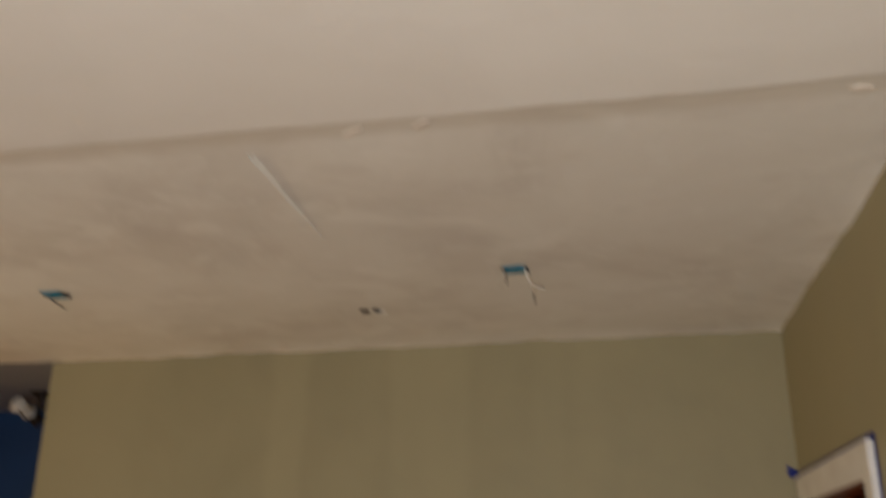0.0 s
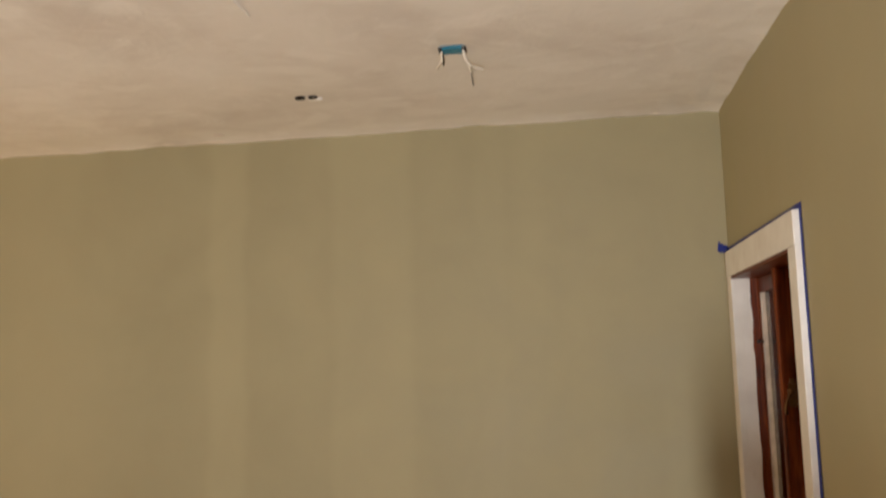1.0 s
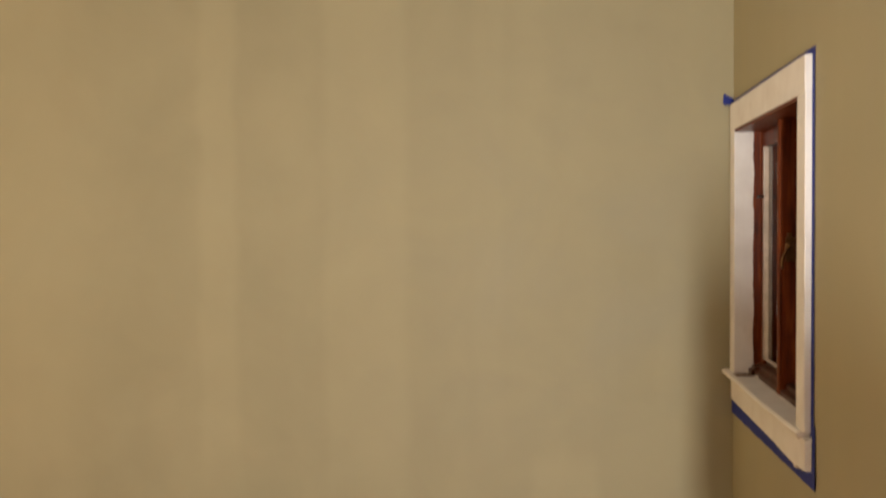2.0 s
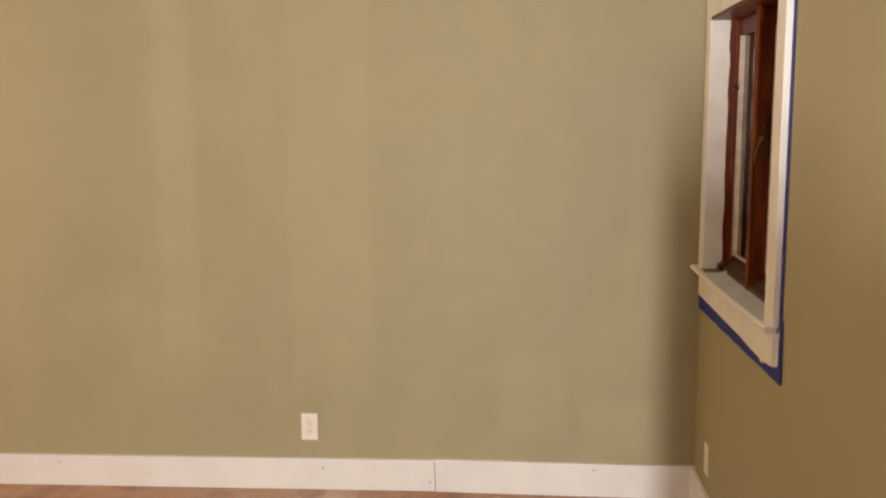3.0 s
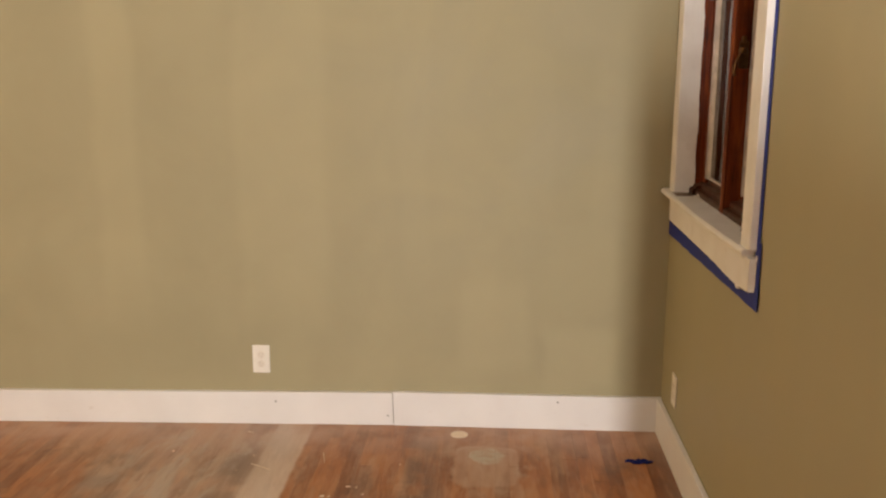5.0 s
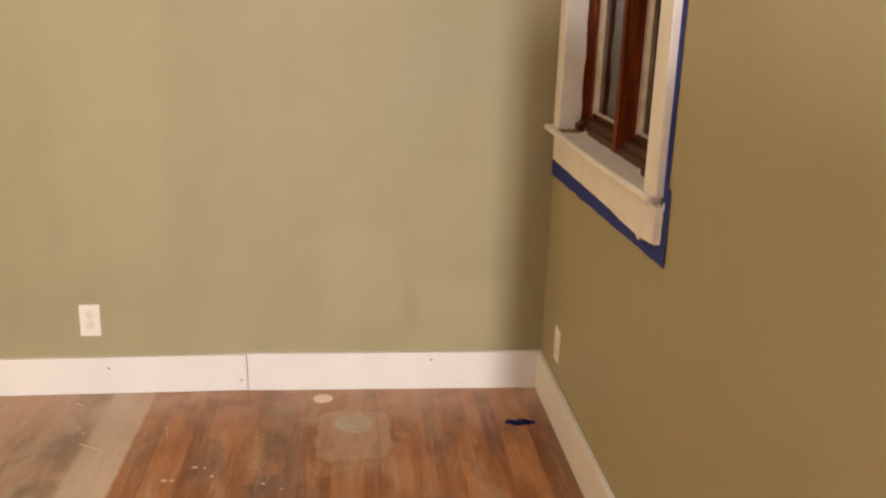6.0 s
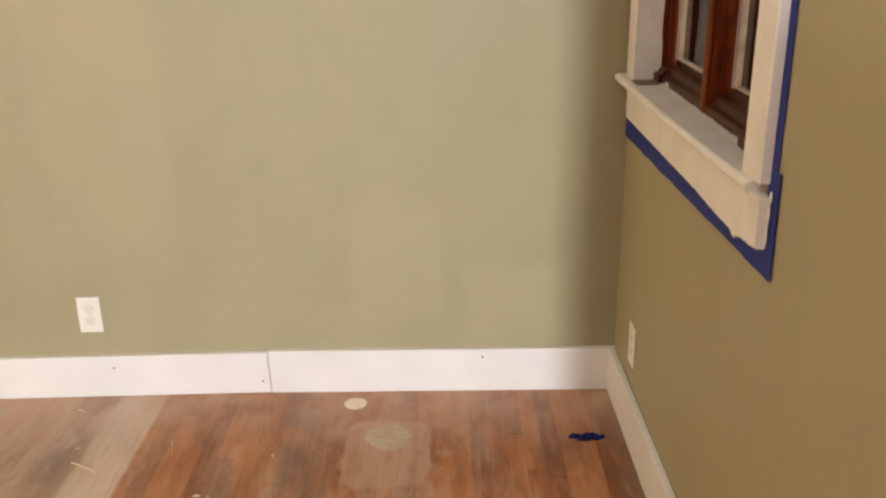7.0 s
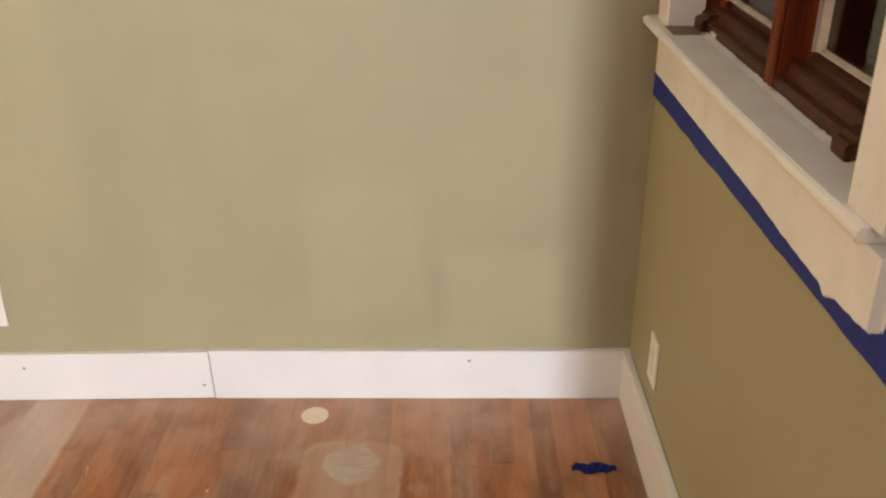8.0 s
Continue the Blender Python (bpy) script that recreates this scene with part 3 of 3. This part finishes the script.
    part("latch_hub", moved(lathe([(0.013, 0), (0.013, 0.006), (0.008, 0.010), (0.008, 0.022), (0.011, 0.026), (0.007, 0.032)], 18), pose(0.072, -0.6152, 1.545, 90)), M["bronze"], latch)
    part("latch_arm", boxes(((0.066, -0.632, 1.572), (0.080, -0.6186, 1.590)), bevel=0.003), M["bronze"], latch)
    part("latch_lever", tube([(0.072, -0.638, 1.545), (0.058, -0.641, 1.530), (0.048, -0.641, 1.508), (0.043, -0.639, 1.480), (0.048, -0.638, 1.468)], 0.0055), M["bronze"], latch, smooth=True)
    part("catch", boxes(((0.060, -0.196, 1.722), (0.0815, -0.166, 1.733)), bevel=0.002), M["fixture"], top, "small dark metal catch")
    for lo, hi, push in ((-0.962, -0.918, 0.003), (-0.195, -0.139, 0.012)):
        block = extrude_profile([(p + push, q) for p, q in [(0.048, 1.0215), (0.024, 1.0215), (0.022, 1.026), (0.022, 1.040), (0.026, 1.045), (0.034, 1.046), (0.036, 1.054), (0.046, 1.057), (0.0662, 1.057), (0.0662, 1.044), (0.046, 1.040)]], "y", lo, hi)
        part("stop_block", block, M["rail"], top)
    # dabs of white where the brush ran onto the wood
    for y, w, h in ((-0.245, 0.040, 0.006), (-0.985, 0.024, 0.007)):
        bm = bmesh.new()
        n = 11
        ring = [bm.verts.new((0.0452, y + 0.5 * w * math.cos(k * math.tau / n) * random.uniform(0.7, 1.2), 1.0215 + h * (1 + math.sin(k * math.tau / n) * random.uniform(0.6, 1.2)))) for k in range(n)]
        back = [bm.verts.new((0.048, v.co.y, v.co.z)) for v in ring]
        bm.faces.new(ring)
        for k in range(n):
            bm.faces.new((ring[k], ring[(k + 1) % n], back[(k + 1) % n], back[k]))
        part("paint_smear", bm, W, top)
    # dark block added in place of a small dark gap by the casing
    part("dark_mark", boxes(((-0.018, -0.046, 1.0205), (-0.002, -0.036, 1.052)), bevel=0.002), M["slot"], top)
    top.scale = (1, 0.992, 0.997)
    return top


window()


# ---- masking tape ----
def tape_strip(name_label, corners, axis, ragged=0.0015, thick=0.0006, steps=40, off=0.0008):
    """A strip of tape on a wall: corners = (start low, start high, end low, end high) in the wall's plane."""
    (a0, b0), (a1, b1), (c0, d0), (c1, d1) = corners
    bm = bmesh.new()
    rows = []
    for i in range(steps + 1):
        f = i / steps
        lo = (a0 + (c0 - a0) * f, b0 + (d0 - b0) * f)
        hi = (a1 + (c1 - a1) * f, b1 + (d1 - b1) * f)
        j = ragged * noise.noise(Vector((f * 19, a0 * 7, b0 * 3)))
        k = ragged * noise.noise(Vector((f * 23, a0 * 3, b0 * 9)))
        h = off + thick + 0.0006 * abs(noise.noise(Vector((f * 30, 1, b1))))
        pts = [(lo[0] + j, lo[1] + j, off), (lo[0] + j, lo[1] + j, h), (hi[0] + k, hi[1] + k, h), (hi[0] + k, hi[1] + k, off)]
        rows.append([bm.verts.new((-d, p, q) if axis == "x" else (p, -d, q)) for p, q, d in pts])
    for r, s in zip(rows, rows[1:]):
        for i in range(4):
            bm.faces.new((r[i], r[(i + 1) % 4], s[(i + 1) % 4], s[i]))
    bm.faces.new(rows[0])
    bm.faces.new(rows[-1][::-1])
    bm.transform(Matrix.Diagonal((1, 0.992, 0.997, 1)))
    ob = part("masking_tape", bm, M["tape"])
    return tagged(ob, name_label, "tape", "masking tape round the window")


tape_strip("blue masking tape stuck above the head casing", ((-0.001, 2.104), (-0.001, 2.132), (-1.214, 2.104), (-1.214, 2.127)), "x")
tape_strip("blue masking tape end folded onto the next wall", ((-0.001, 2.106), (-0.001, 2.138), (-0.046, 2.118), (-0.040, 2.158)), "y", ragged=0.012, thick=0.006, steps=14)
tape_strip("blue masking tape strip beside the window casing", ((-1.180, 2.124), (-1.214, 2.120), (-1.182, 1.000), (-1.218, 1.000)), "x", off=0.0022)
tape_strip("short overlapping piece of blue masking tape", ((-1.195, 1.045), (-1.236, 1.050), (-1.190, 0.870), (-1.238, 0.866)), "x", off=0.0036, steps=24)
tape_strip("blue masking tape under the apron, smeared with white", ((-0.002, 0.836), (-0.002, 0.906), (-1.240, 0.866), (-1.240, 0.934)), "x", ragged=0.003, off=0.0052)


def paint_dab(y, z, sy, sz):
    """A dab of white paint on the tape below the apron."""
    bm = bmesh.new()
    n = 22
    ring = [bm.verts.new((-0.0068, y + sy * math.cos(k * math.tau / n) * (1 + 0.4 * noise.noise(Vector((k * 1.3, y * 40, 0)))), z + sz * math.sin(k * math.tau / n) * (1 + 0.4 * noise.noise(Vector((k * 1.7, y * 20, 4)))))) for k in range(n)]
    mid = bm.verts.new((-0.0085, y, z))
    for k in range(n):
        bm.faces.new((ring[k], ring[(k + 1) % n], mid))
    bm.transform(Matrix.Diagonal((1, 0.992, 0.997, 1)))
    ob = part("paint_dab", bm, M["white"])
    return tagged(ob, "dab of white paint smeared on blue tape", "paint", "paint dabs")


for y, z, sy, sz in ((-1.075, 0.899, 0.034, 0.005), (-1.155, 0.909, 0.030, 0.006), (-1.206, 0.935, 0.007, 0.020), (-1.208, 0.975, 0.006, 0.016), (-1.21, 1.005, 0.007, 0.010)):
    paint_dab(y, z, sy, sz)


# ---- outlets ----
def outlet(m, label):
    top = tagged(new("wall_outlet"), label, "outlet", "wall outlets")
    w, h = 0.0365, 0.0605
    part("cover_plate", boxes(((-w, -0.0065, -h), (w, -0.0005, h)), bevel=0.003), M["plate"], top)
    for s in (-1, 1):
        face = part("socket_face", moved(lathe([(0.0165, 0), (0.0165, 0.0015), (0.0155, 0.002)], 22), pose(0, -0.0062, s * 0.0195, 90)), M["device"], top)
        # slots are thin raised pieces; the shade inside them is their grey colour
        for x, hh in ((-0.0062, 0.0035), (0.0062, 0.0028)):
            part("slot", boxes(((x - 0.0007, -0.0088, s * 0.0195 + 0.003 - hh), (x + 0.0007, -0.0081, s * 0.0195 + 0.003 + hh))), M["socket_slot"], face)
        part("slot", moved(lathe([(0.0018, 0), (0.0022, 0.0006)], 10), pose(0, -0.0082, s * 0.0195 - 0.0085, 90)), M["socket_slot"], face)
    part("screw", moved(lathe([(0.0032, 0), (0.003, 0.001), (0.0015, 0.0014)], 12), pose(0, -0.0064, 0, 90)), M["device"], top)
    top.matrix_world = m
    return top


outlet(pose(-1.663, 0, 0.2755), "white duplex outlet on the olive wall above the baseboard")
outlet(pose(0, -0.262, 0.276, 0, 0, -90), "white duplex outlet low on the wall beneath the window")


# ---- ceiling boxes and wires ----
def ceiling_box(x, y, label, wires):
    z = ceiling_z(x, y)
    top = tagged(new("junction_box"), label, "junction box", "ceiling junction boxes")
    w, d = 0.041, 0.033
    part("box_side", boxes(((x - w, y - d, z - 0.003), (x + w, y - d + 0.003, z + 0.05)), ((x - w, y + d - 0.003, z - 0.006), (x + w, y + d, z + 0.05)),
                           ((x - w, y - d, z + 0.048), (x + w, y + d, z + 0.051))), M["bluebox"], top)
    part("box_plate", boxes(((x - w + 0.008, y - d + 0.004, z - 0.010), (x + w - 0.008, y + d - 0.004, z - 0.004))), M["bluebox"], top, "bright blue plastic box face")
    for s in (-1, 1):
        part("box_ear", boxes(((x + s * w - 0.006, y - 0.02, z - 0.008), (x + s * w + 0.006, y + 0.03, z - 0.002))), M["slot"], top)
    for pts, mat, r in wires:
        part("wire", tube([(x + a, y + b, z + c) for a, b, c in pts], r), mat, top, smooth=True)
    return top


w1 = [([(0.036, 0.0, -0.005), (0.040, 0.03, -0.030), (0.060, 0.055, -0.050), (0.098, 0.06, -0.060)], M["wire"], 0.0055),
      ([(0.036, 0.0, -0.005), (0.045, 0.035, -0.035), (0.072, 0.06, -0.058)], M["wire"], 0.004),
      ([(-0.038, 0.0, -0.005), (-0.040, 0.03, -0.028), (-0.060, 0.06, -0.046)], M["wire"], 0.004),
      ([(-0.036, 0.0, -0.005), (-0.034, 0.03, -0.030), (-0.038, 0.05, -0.040)], M["dark_wire"], 0.003),
      ([(0.057, 0.055, -0.072), (0.060, 0.06, -0.095), (0.062, 0.06, -0.116)], M["dark_wire"], 0.002),
      ([(0.040, 0.02, -0.010), (0.050, 0.045, -0.050), (0.057, 0.055, -0.072)], M["wire"], 0.0022)]
ceiling_box(-1.046, -1.010, "blue plastic junction box in the ceiling with loose wires", w1)
w2 = [([(-0.036, 0.0, -0.005), (-0.030, 0.05, -0.02), (0.0, 0.09, -0.035)], M["wire"], 0.0035),
      ([(-0.036, 0.0, -0.005), (-0.025, 0.04, -0.02), (-0.005, 0.075, -0.035)], M["dark_wire"], 0.0025)]
ceiling_box(-2.80, -1.03, "blue plastic junction box in the ceiling near the wall end", w2)


def ceiling_bracket(x, y):
    z = ceiling_z(x, y)
    top = tagged(new("ceiling_bracket"), "small metal strap over two dark holes in plaster", "bracket")
    # holes are shallow dark discs: their inner shade is put into the colour
    for s, r in ((-1, 0.022), (1, 0.019)):
        bm = lathe([(r, 0.003), (r - 0.001, -0.0035), (r - 0.004, -0.0045)], 14)
        for v in bm.verts:
            v.co.xy *= 1 + 0.35 * noise.noise(v.co * 60 + Vector((s, 0, 0)))
        part("hole", moved(bm, pose(x + s * 0.025, y, z - 0.002)), M["hole"], top)
    part("strap", boxes(((x - 0.014, y - 0.006, z - 0.006), (x + 0.014, y + 0.008, z - 0.003)), bevel=0.001), M["device"], top)
    part("plaster_lip", moved(lathe([(0.022, 0.002), (0.020, -0.003), (0.012, -0.005)], 14), pose(x + 0.030, y + 0.030, z - 0.0025) @ Matrix.Diagonal((1.4, 0.8, 1, 1))), M["lip"], top)
    return top


ceiling_bracket(-1.678, -0.585)


def seam_flap():
    """Loose edge of paper tape hanging along an old board seam."""
    bm = bmesh.new()
    rows = []
    for i, y in enumerate(np.linspace(-2.04, -1.44, 60)):
        f = i / 59
        x = -1.612 + 0.004 * noise.noise(Vector((y * 6, 0, 0)))
        w = (0.008 * (1 - f) + 0.002) * (1 + 0.3 * noise.noise(Vector((y * 25, 3, 0))))
        z = ceiling_z(x, y)
        rows.append([bm.verts.new((x - w, y, z - 0.001)), bm.verts.new((x, y, z - 0.004 - 0.014 * (1 - f))), bm.verts.new((x + w, y, z - 0.002)), bm.verts.new((x, y, z + 0.002))])
    for r, s in zip(rows, rows[1:]):
        for k in range(4):
            bm.faces.new((r[k], r[(k + 1) % 4], s[(k + 1) % 4], s[k]))
    ob = part("seam_tape", bm, M["lip"])
    return tagged(ob, "loose pale strip of joint tape along the ceiling seam", "tape")


seam_flap()


def plaster_lump(x, y, z, sx, sy, sz, rot, where):
    bm = bmesh.new()
    bmesh.ops.create_icosphere(bm, subdivisions=2, radius=1)
    for v in bm.verts:
        v.co *= 1 + 0.35 * noise.noise(v.co * 1.7 + Vector((x * 9, y * 9, 0)))
    bm.transform(pose(x, y, z, 0, 0, rot) @ Matrix.Diagonal((sx, sy, sz, 1)))
    ob = part("plaster_lump", bm, M["plaster"], smooth=True)
    return tagged(ob, where, "plaster", "plaster lumps")


for x, y, sx, sy, rot in ((-0.268, -0.012, 0.024, 0.010, 0), (-2.27, -0.03, 0.06, 0.012, 5), (-2.22, -0.12, 0.03, 0.02, 20), (-1.32, -2.12, 0.035, 0.012, -30), (-1.15, -2.13, 0.03, 0.012, -35), (-2.5, -0.02, 0.03, 0.008, 0), (-0.16, -2.12, 0.03, 0.015, 0)):
    plaster_lump(x, y, ceiling_z(x, y) - 0.002, sx, sy, 0.0032, rot, "dried white plaster lump on the ceiling edge")


# ---- next room ----
def ceiling_light(x, y):
    z = ceiling_z(x, y)
    top = tagged(new("ceiling_light"), "dark bronze ceiling light with frosted white shades", "ceiling light")
    part("canopy", moved(lathe([(0.055, 0.004), (0.05, -0.02), (0.012, -0.03), (0.012, -0.13), (0.035, -0.15), (0.03, -0.18), (0.006, -0.20)], 20), pose(x, y, z)), M["fixture"], top, smooth=True)
    for k in range(3):
        a = radians(20 + 120 * k)
        dx, dy = math.cos(a), math.sin(a)
        part("arm", tube([(x + dx * r, y + dy * r, z + h) for r, h in ((0.02, -0.15), (0.07, -0.17), (0.12, -0.14), (0.14, -0.10))], 0.007), M["fixture"], top, smooth=True)
        part("shade", moved(lathe([(0.018, 0.03), (0.045, 0.0), (0.052, -0.05), (0.049, -0.05), (0.042, -0.002), (0.016, 0.026)], 18, False), pose(x + dx * 0.14, y + dy * 0.14, z - 0.085)), M["shade"], top, "frosted white glass shade", True)
    return top


ceiling_light(-4.02, 0.75)


# ---- things on the floor ----
def tape_scrap():
    """Crumpled scrap of blue tape."""
    bm = bmesh.new()
    rows = []
    for i, f in enumerate(np.linspace(0, 1, 22)):
        x = -0.183 + 0.107 * f
        row = []
        for j in range(7):
            g = j / 6 - 0.5
            taper = 0.4 + 0.6 * math.sin(math.pi * min(max(f, 0.05), 0.95))
            y = -0.310 + g * 0.040 * taper + 0.012 * noise.noise(Vector((f * 4, 1, 0)))
            z = 0.004 + 0.014 * taper * abs(noise.noise(Vector((f * 7, g * 5, 2)))) + 0.010 * taper * (0.25 - g * g)
            row.append(bm.verts.new((x + 0.004 * noise.noise(Vector((f * 9, g * 9, 5))), y, z)))
        rows.append(row)
    for r, s in zip(rows, rows[1:]):
        for k in range(6):
            bm.faces.new((r[k], r[k + 1], s[k + 1], s[k]))
    bmesh.ops.solidify(bm, geom=bm.faces[:], thickness=0.0012)
    low = min(v.co.z for v in bm.verts)
    bm.transform(Matrix.Translation((0, 0, 0.0008 - low)))
    ob = part("tape_scrap", bm, M["tape"])
    return tagged(ob, "crumpled scrap of blue masking tape on the floor", "tape")


tape_scrap()


def floor_disc():
    prof = [(0.0355, 0.0004), (0.036, 0.0016), (0.034, 0.0026), (0.028, 0.0024), (0.008, 0.0022)]
    bm = lathe(prof, 36)
    for v in bm.verts:
        v.co.x *= 1 + 0.03 * noise.noise(v.co * 40)
        v.co.y *= 1 + 0.05 * noise.noise(v.co * 40 + Vector((3, 0, 0)))
    ob = part("floor_disc", moved(bm, pose(-0.827, -0.098, 0)), M["cream"])
    return tagged(ob, "round cream disc lying flat on the floorboards", "disc")


floor_disc()


def chip(x, y, size, rot):
    bm = bmesh.new()
    n = 9
    top = [bm.verts.new((size * math.cos(k * math.tau / n) * random.uniform(0.6, 1.2), 0.6 * size * math.sin(k * math.tau / n) * random.uniform(0.5, 1.2), 0.003)) for k in range(n)]
    low = [bm.verts.new((v.co.x * 1.05, v.co.y * 1.05, 0.0004)) for v in top]
    bm.faces.new(top)
    bm.faces.new(low[::-1])
    for k in range(n):
        bm.faces.new((low[k], low[(k + 1) % n], top[(k + 1) % n], top[k]))
    ob = part("plaster_chip", moved(bm, pose(x, y, floor_z(x), 0, 0, rot)), M["chip"])
    return tagged(ob, "small pale chip of plaster on the floorboards", "debris", "plaster chips")


for x, y, s, r in ((-1.291, -0.653, 0.014, 20), (-1.268, -0.655, 0.009, 60), (-1.21, -0.578, 0.011, 10), (-1.18, -0.585, 0.008, 80), (-1.04, -0.392, 0.007, 70), (-0.988, -0.687, 0.010, 0),
                   (-1.15, -0.636, 0.009, 30), (-1.62, -0.33, 0.007, 0), (-1.95, -0.3, 0.008, 30), (-0.93, -0.72, 0.007, 10)):
    chip(x, y, 0.75 * s, r)


def wood_sliver(p, q, width):
    """A split, tapering sliver of pale wood lying on the boards."""
    bm = bmesh.new()
    rows = []
    d = Vector((q[0] - p[0], q[1] - p[1], 0))
    side = Vector((-d.y, d.x, 0)).normalized()
    for k in range(9):
        f = k / 8
        w = 0.5 * width * (1 - 0.75 * f) * (1 + 0.3 * noise.noise(Vector((f * 9, p[0] * 5, 0))))
        mid = Vector((p[0], p[1], floor_z(p[0] + d.x * f))) + d * f + side * 0.03 * d.length * math.sin(2.5 * f)
        rows.append([bm.verts.new(mid + side * sx * w + Vector((0, 0, z))) for sx, z in ((-1, 0.0003), (-0.6, 0.0024), (0.6, 0.0024), (1, 0.0003))])
    for r, t in zip(rows, rows[1:]):
        for k in range(4):
            bm.faces.new((r[k], r[(k + 1) % 4], t[(k + 1) % 4], t[k]))
    bm.faces.new(rows[0][::-1])
    bm.faces.new(rows[-1])
    ob = part("wood_sliver", bm, M["sliver"])
    return tagged(ob, "thin pale sliver of split wood on the floorboards", "debris", "wood slivers")


wood_sliver((-1.612, -0.402), (-1.530, -0.452), 0.005)
wood_sliver((-1.704, -0.100), (-1.681, -0.113), 0.006)
wood_sliver((-1.352, -0.300), (-1.335, -0.382), 0.004)

# ---- outside the window ----
# added dark boards: they block the sky so the panes stay dark
out = part("siding_sky_block", boxes(*[((1.9, -3.5, -0.1 + 0.14 * k), (1.93 + 0.004 * (k % 2), 22, 0.035 + 0.14 * k)) for k in range(44)]), M["siding"])
tagged(out, "added dark grey lapped boards outside that hide the sky", "backdrop", kind="structure")

# ---- floor ----
floor = part("floor", extrude_profile([(-6.7, floor_z(-6.7) - 0.0016), (-1.108, -0.0016), (0.16, -0.0016), (0.16, -0.2), (-6.7, -0.2)], "y", -7.3, 1.5), M["gap"])
tagged(floor, "worn orange-brown strip oak floor with grey bare lanes", "floor", kind="structure")
PW = 0.052
rng = random.Random(5)
shared = {}


def plank_mesh(length):
    if length not in shared:
        bm = bmesh.new()
        box(bm, (-PW / 2 + 0.0003, 0, -0.008), (PW / 2 - 0.00008, length - 0.0012, 0.0))
        top = [e for e in bm.edges if all(v.co.z > -0.001 for v in e.verts)]
        bmesh.ops.bevel(bm, geom=top, offset=0.00012, segments=1, affect="EDGES")
        shared[length] = mesh_of("floorboard", bm, M["plank"])
    return shared[length]


far = bmesh.new()
count = int(6.6 / PW)
for i in range(count):
    x = -0.004 - PW * (i + 0.5)
    y = -rng.uniform(0.15, 1.2)
    ends = [1.28 if x < LEFT else -0.001]
    while y > -6.9:
        ends.append(round(y, 3))
        y -= rng.choice((0.45, 0.6, 0.75, 0.9, 1.2))
    ends.append(-7.1)
    for hi, lo in zip(ends, ends[1:]):
        length = round(hi - lo, 2)
        dz = rng.uniform(-0.0003, 0.0)
        if x > -2.75 and hi > -1.6 and hi < 0.5:
            ob = new("floorboard", plank_mesh(length))
            ob.parent = floor
            ob.location = (x, lo, dz + floor_z(x))
            if x < -1.108:
                ob.rotation_euler = (0, -0.016, 0)
        else:
            vs = [far.verts.new((x + sx * (PW / 2 - 0.00008), yy, dz + floor_z(x + sx * PW / 2))) for sx, yy in ((-1, lo), (1, lo), (1, hi - 0.001), (-1, hi - 0.001))]
            ws = [far.verts.new((v.co.x, v.co.y, v.co.z - 0.007)) for v in vs]
            far.faces.new(vs)
            for k in range(4):
                far.faces.new((ws[k], ws[(k + 1) % 4], vs[(k + 1) % 4], vs[k]))
rest = part("floorboards", far, M["plank_far"], floor)
tagged(rest, kind="stuff")
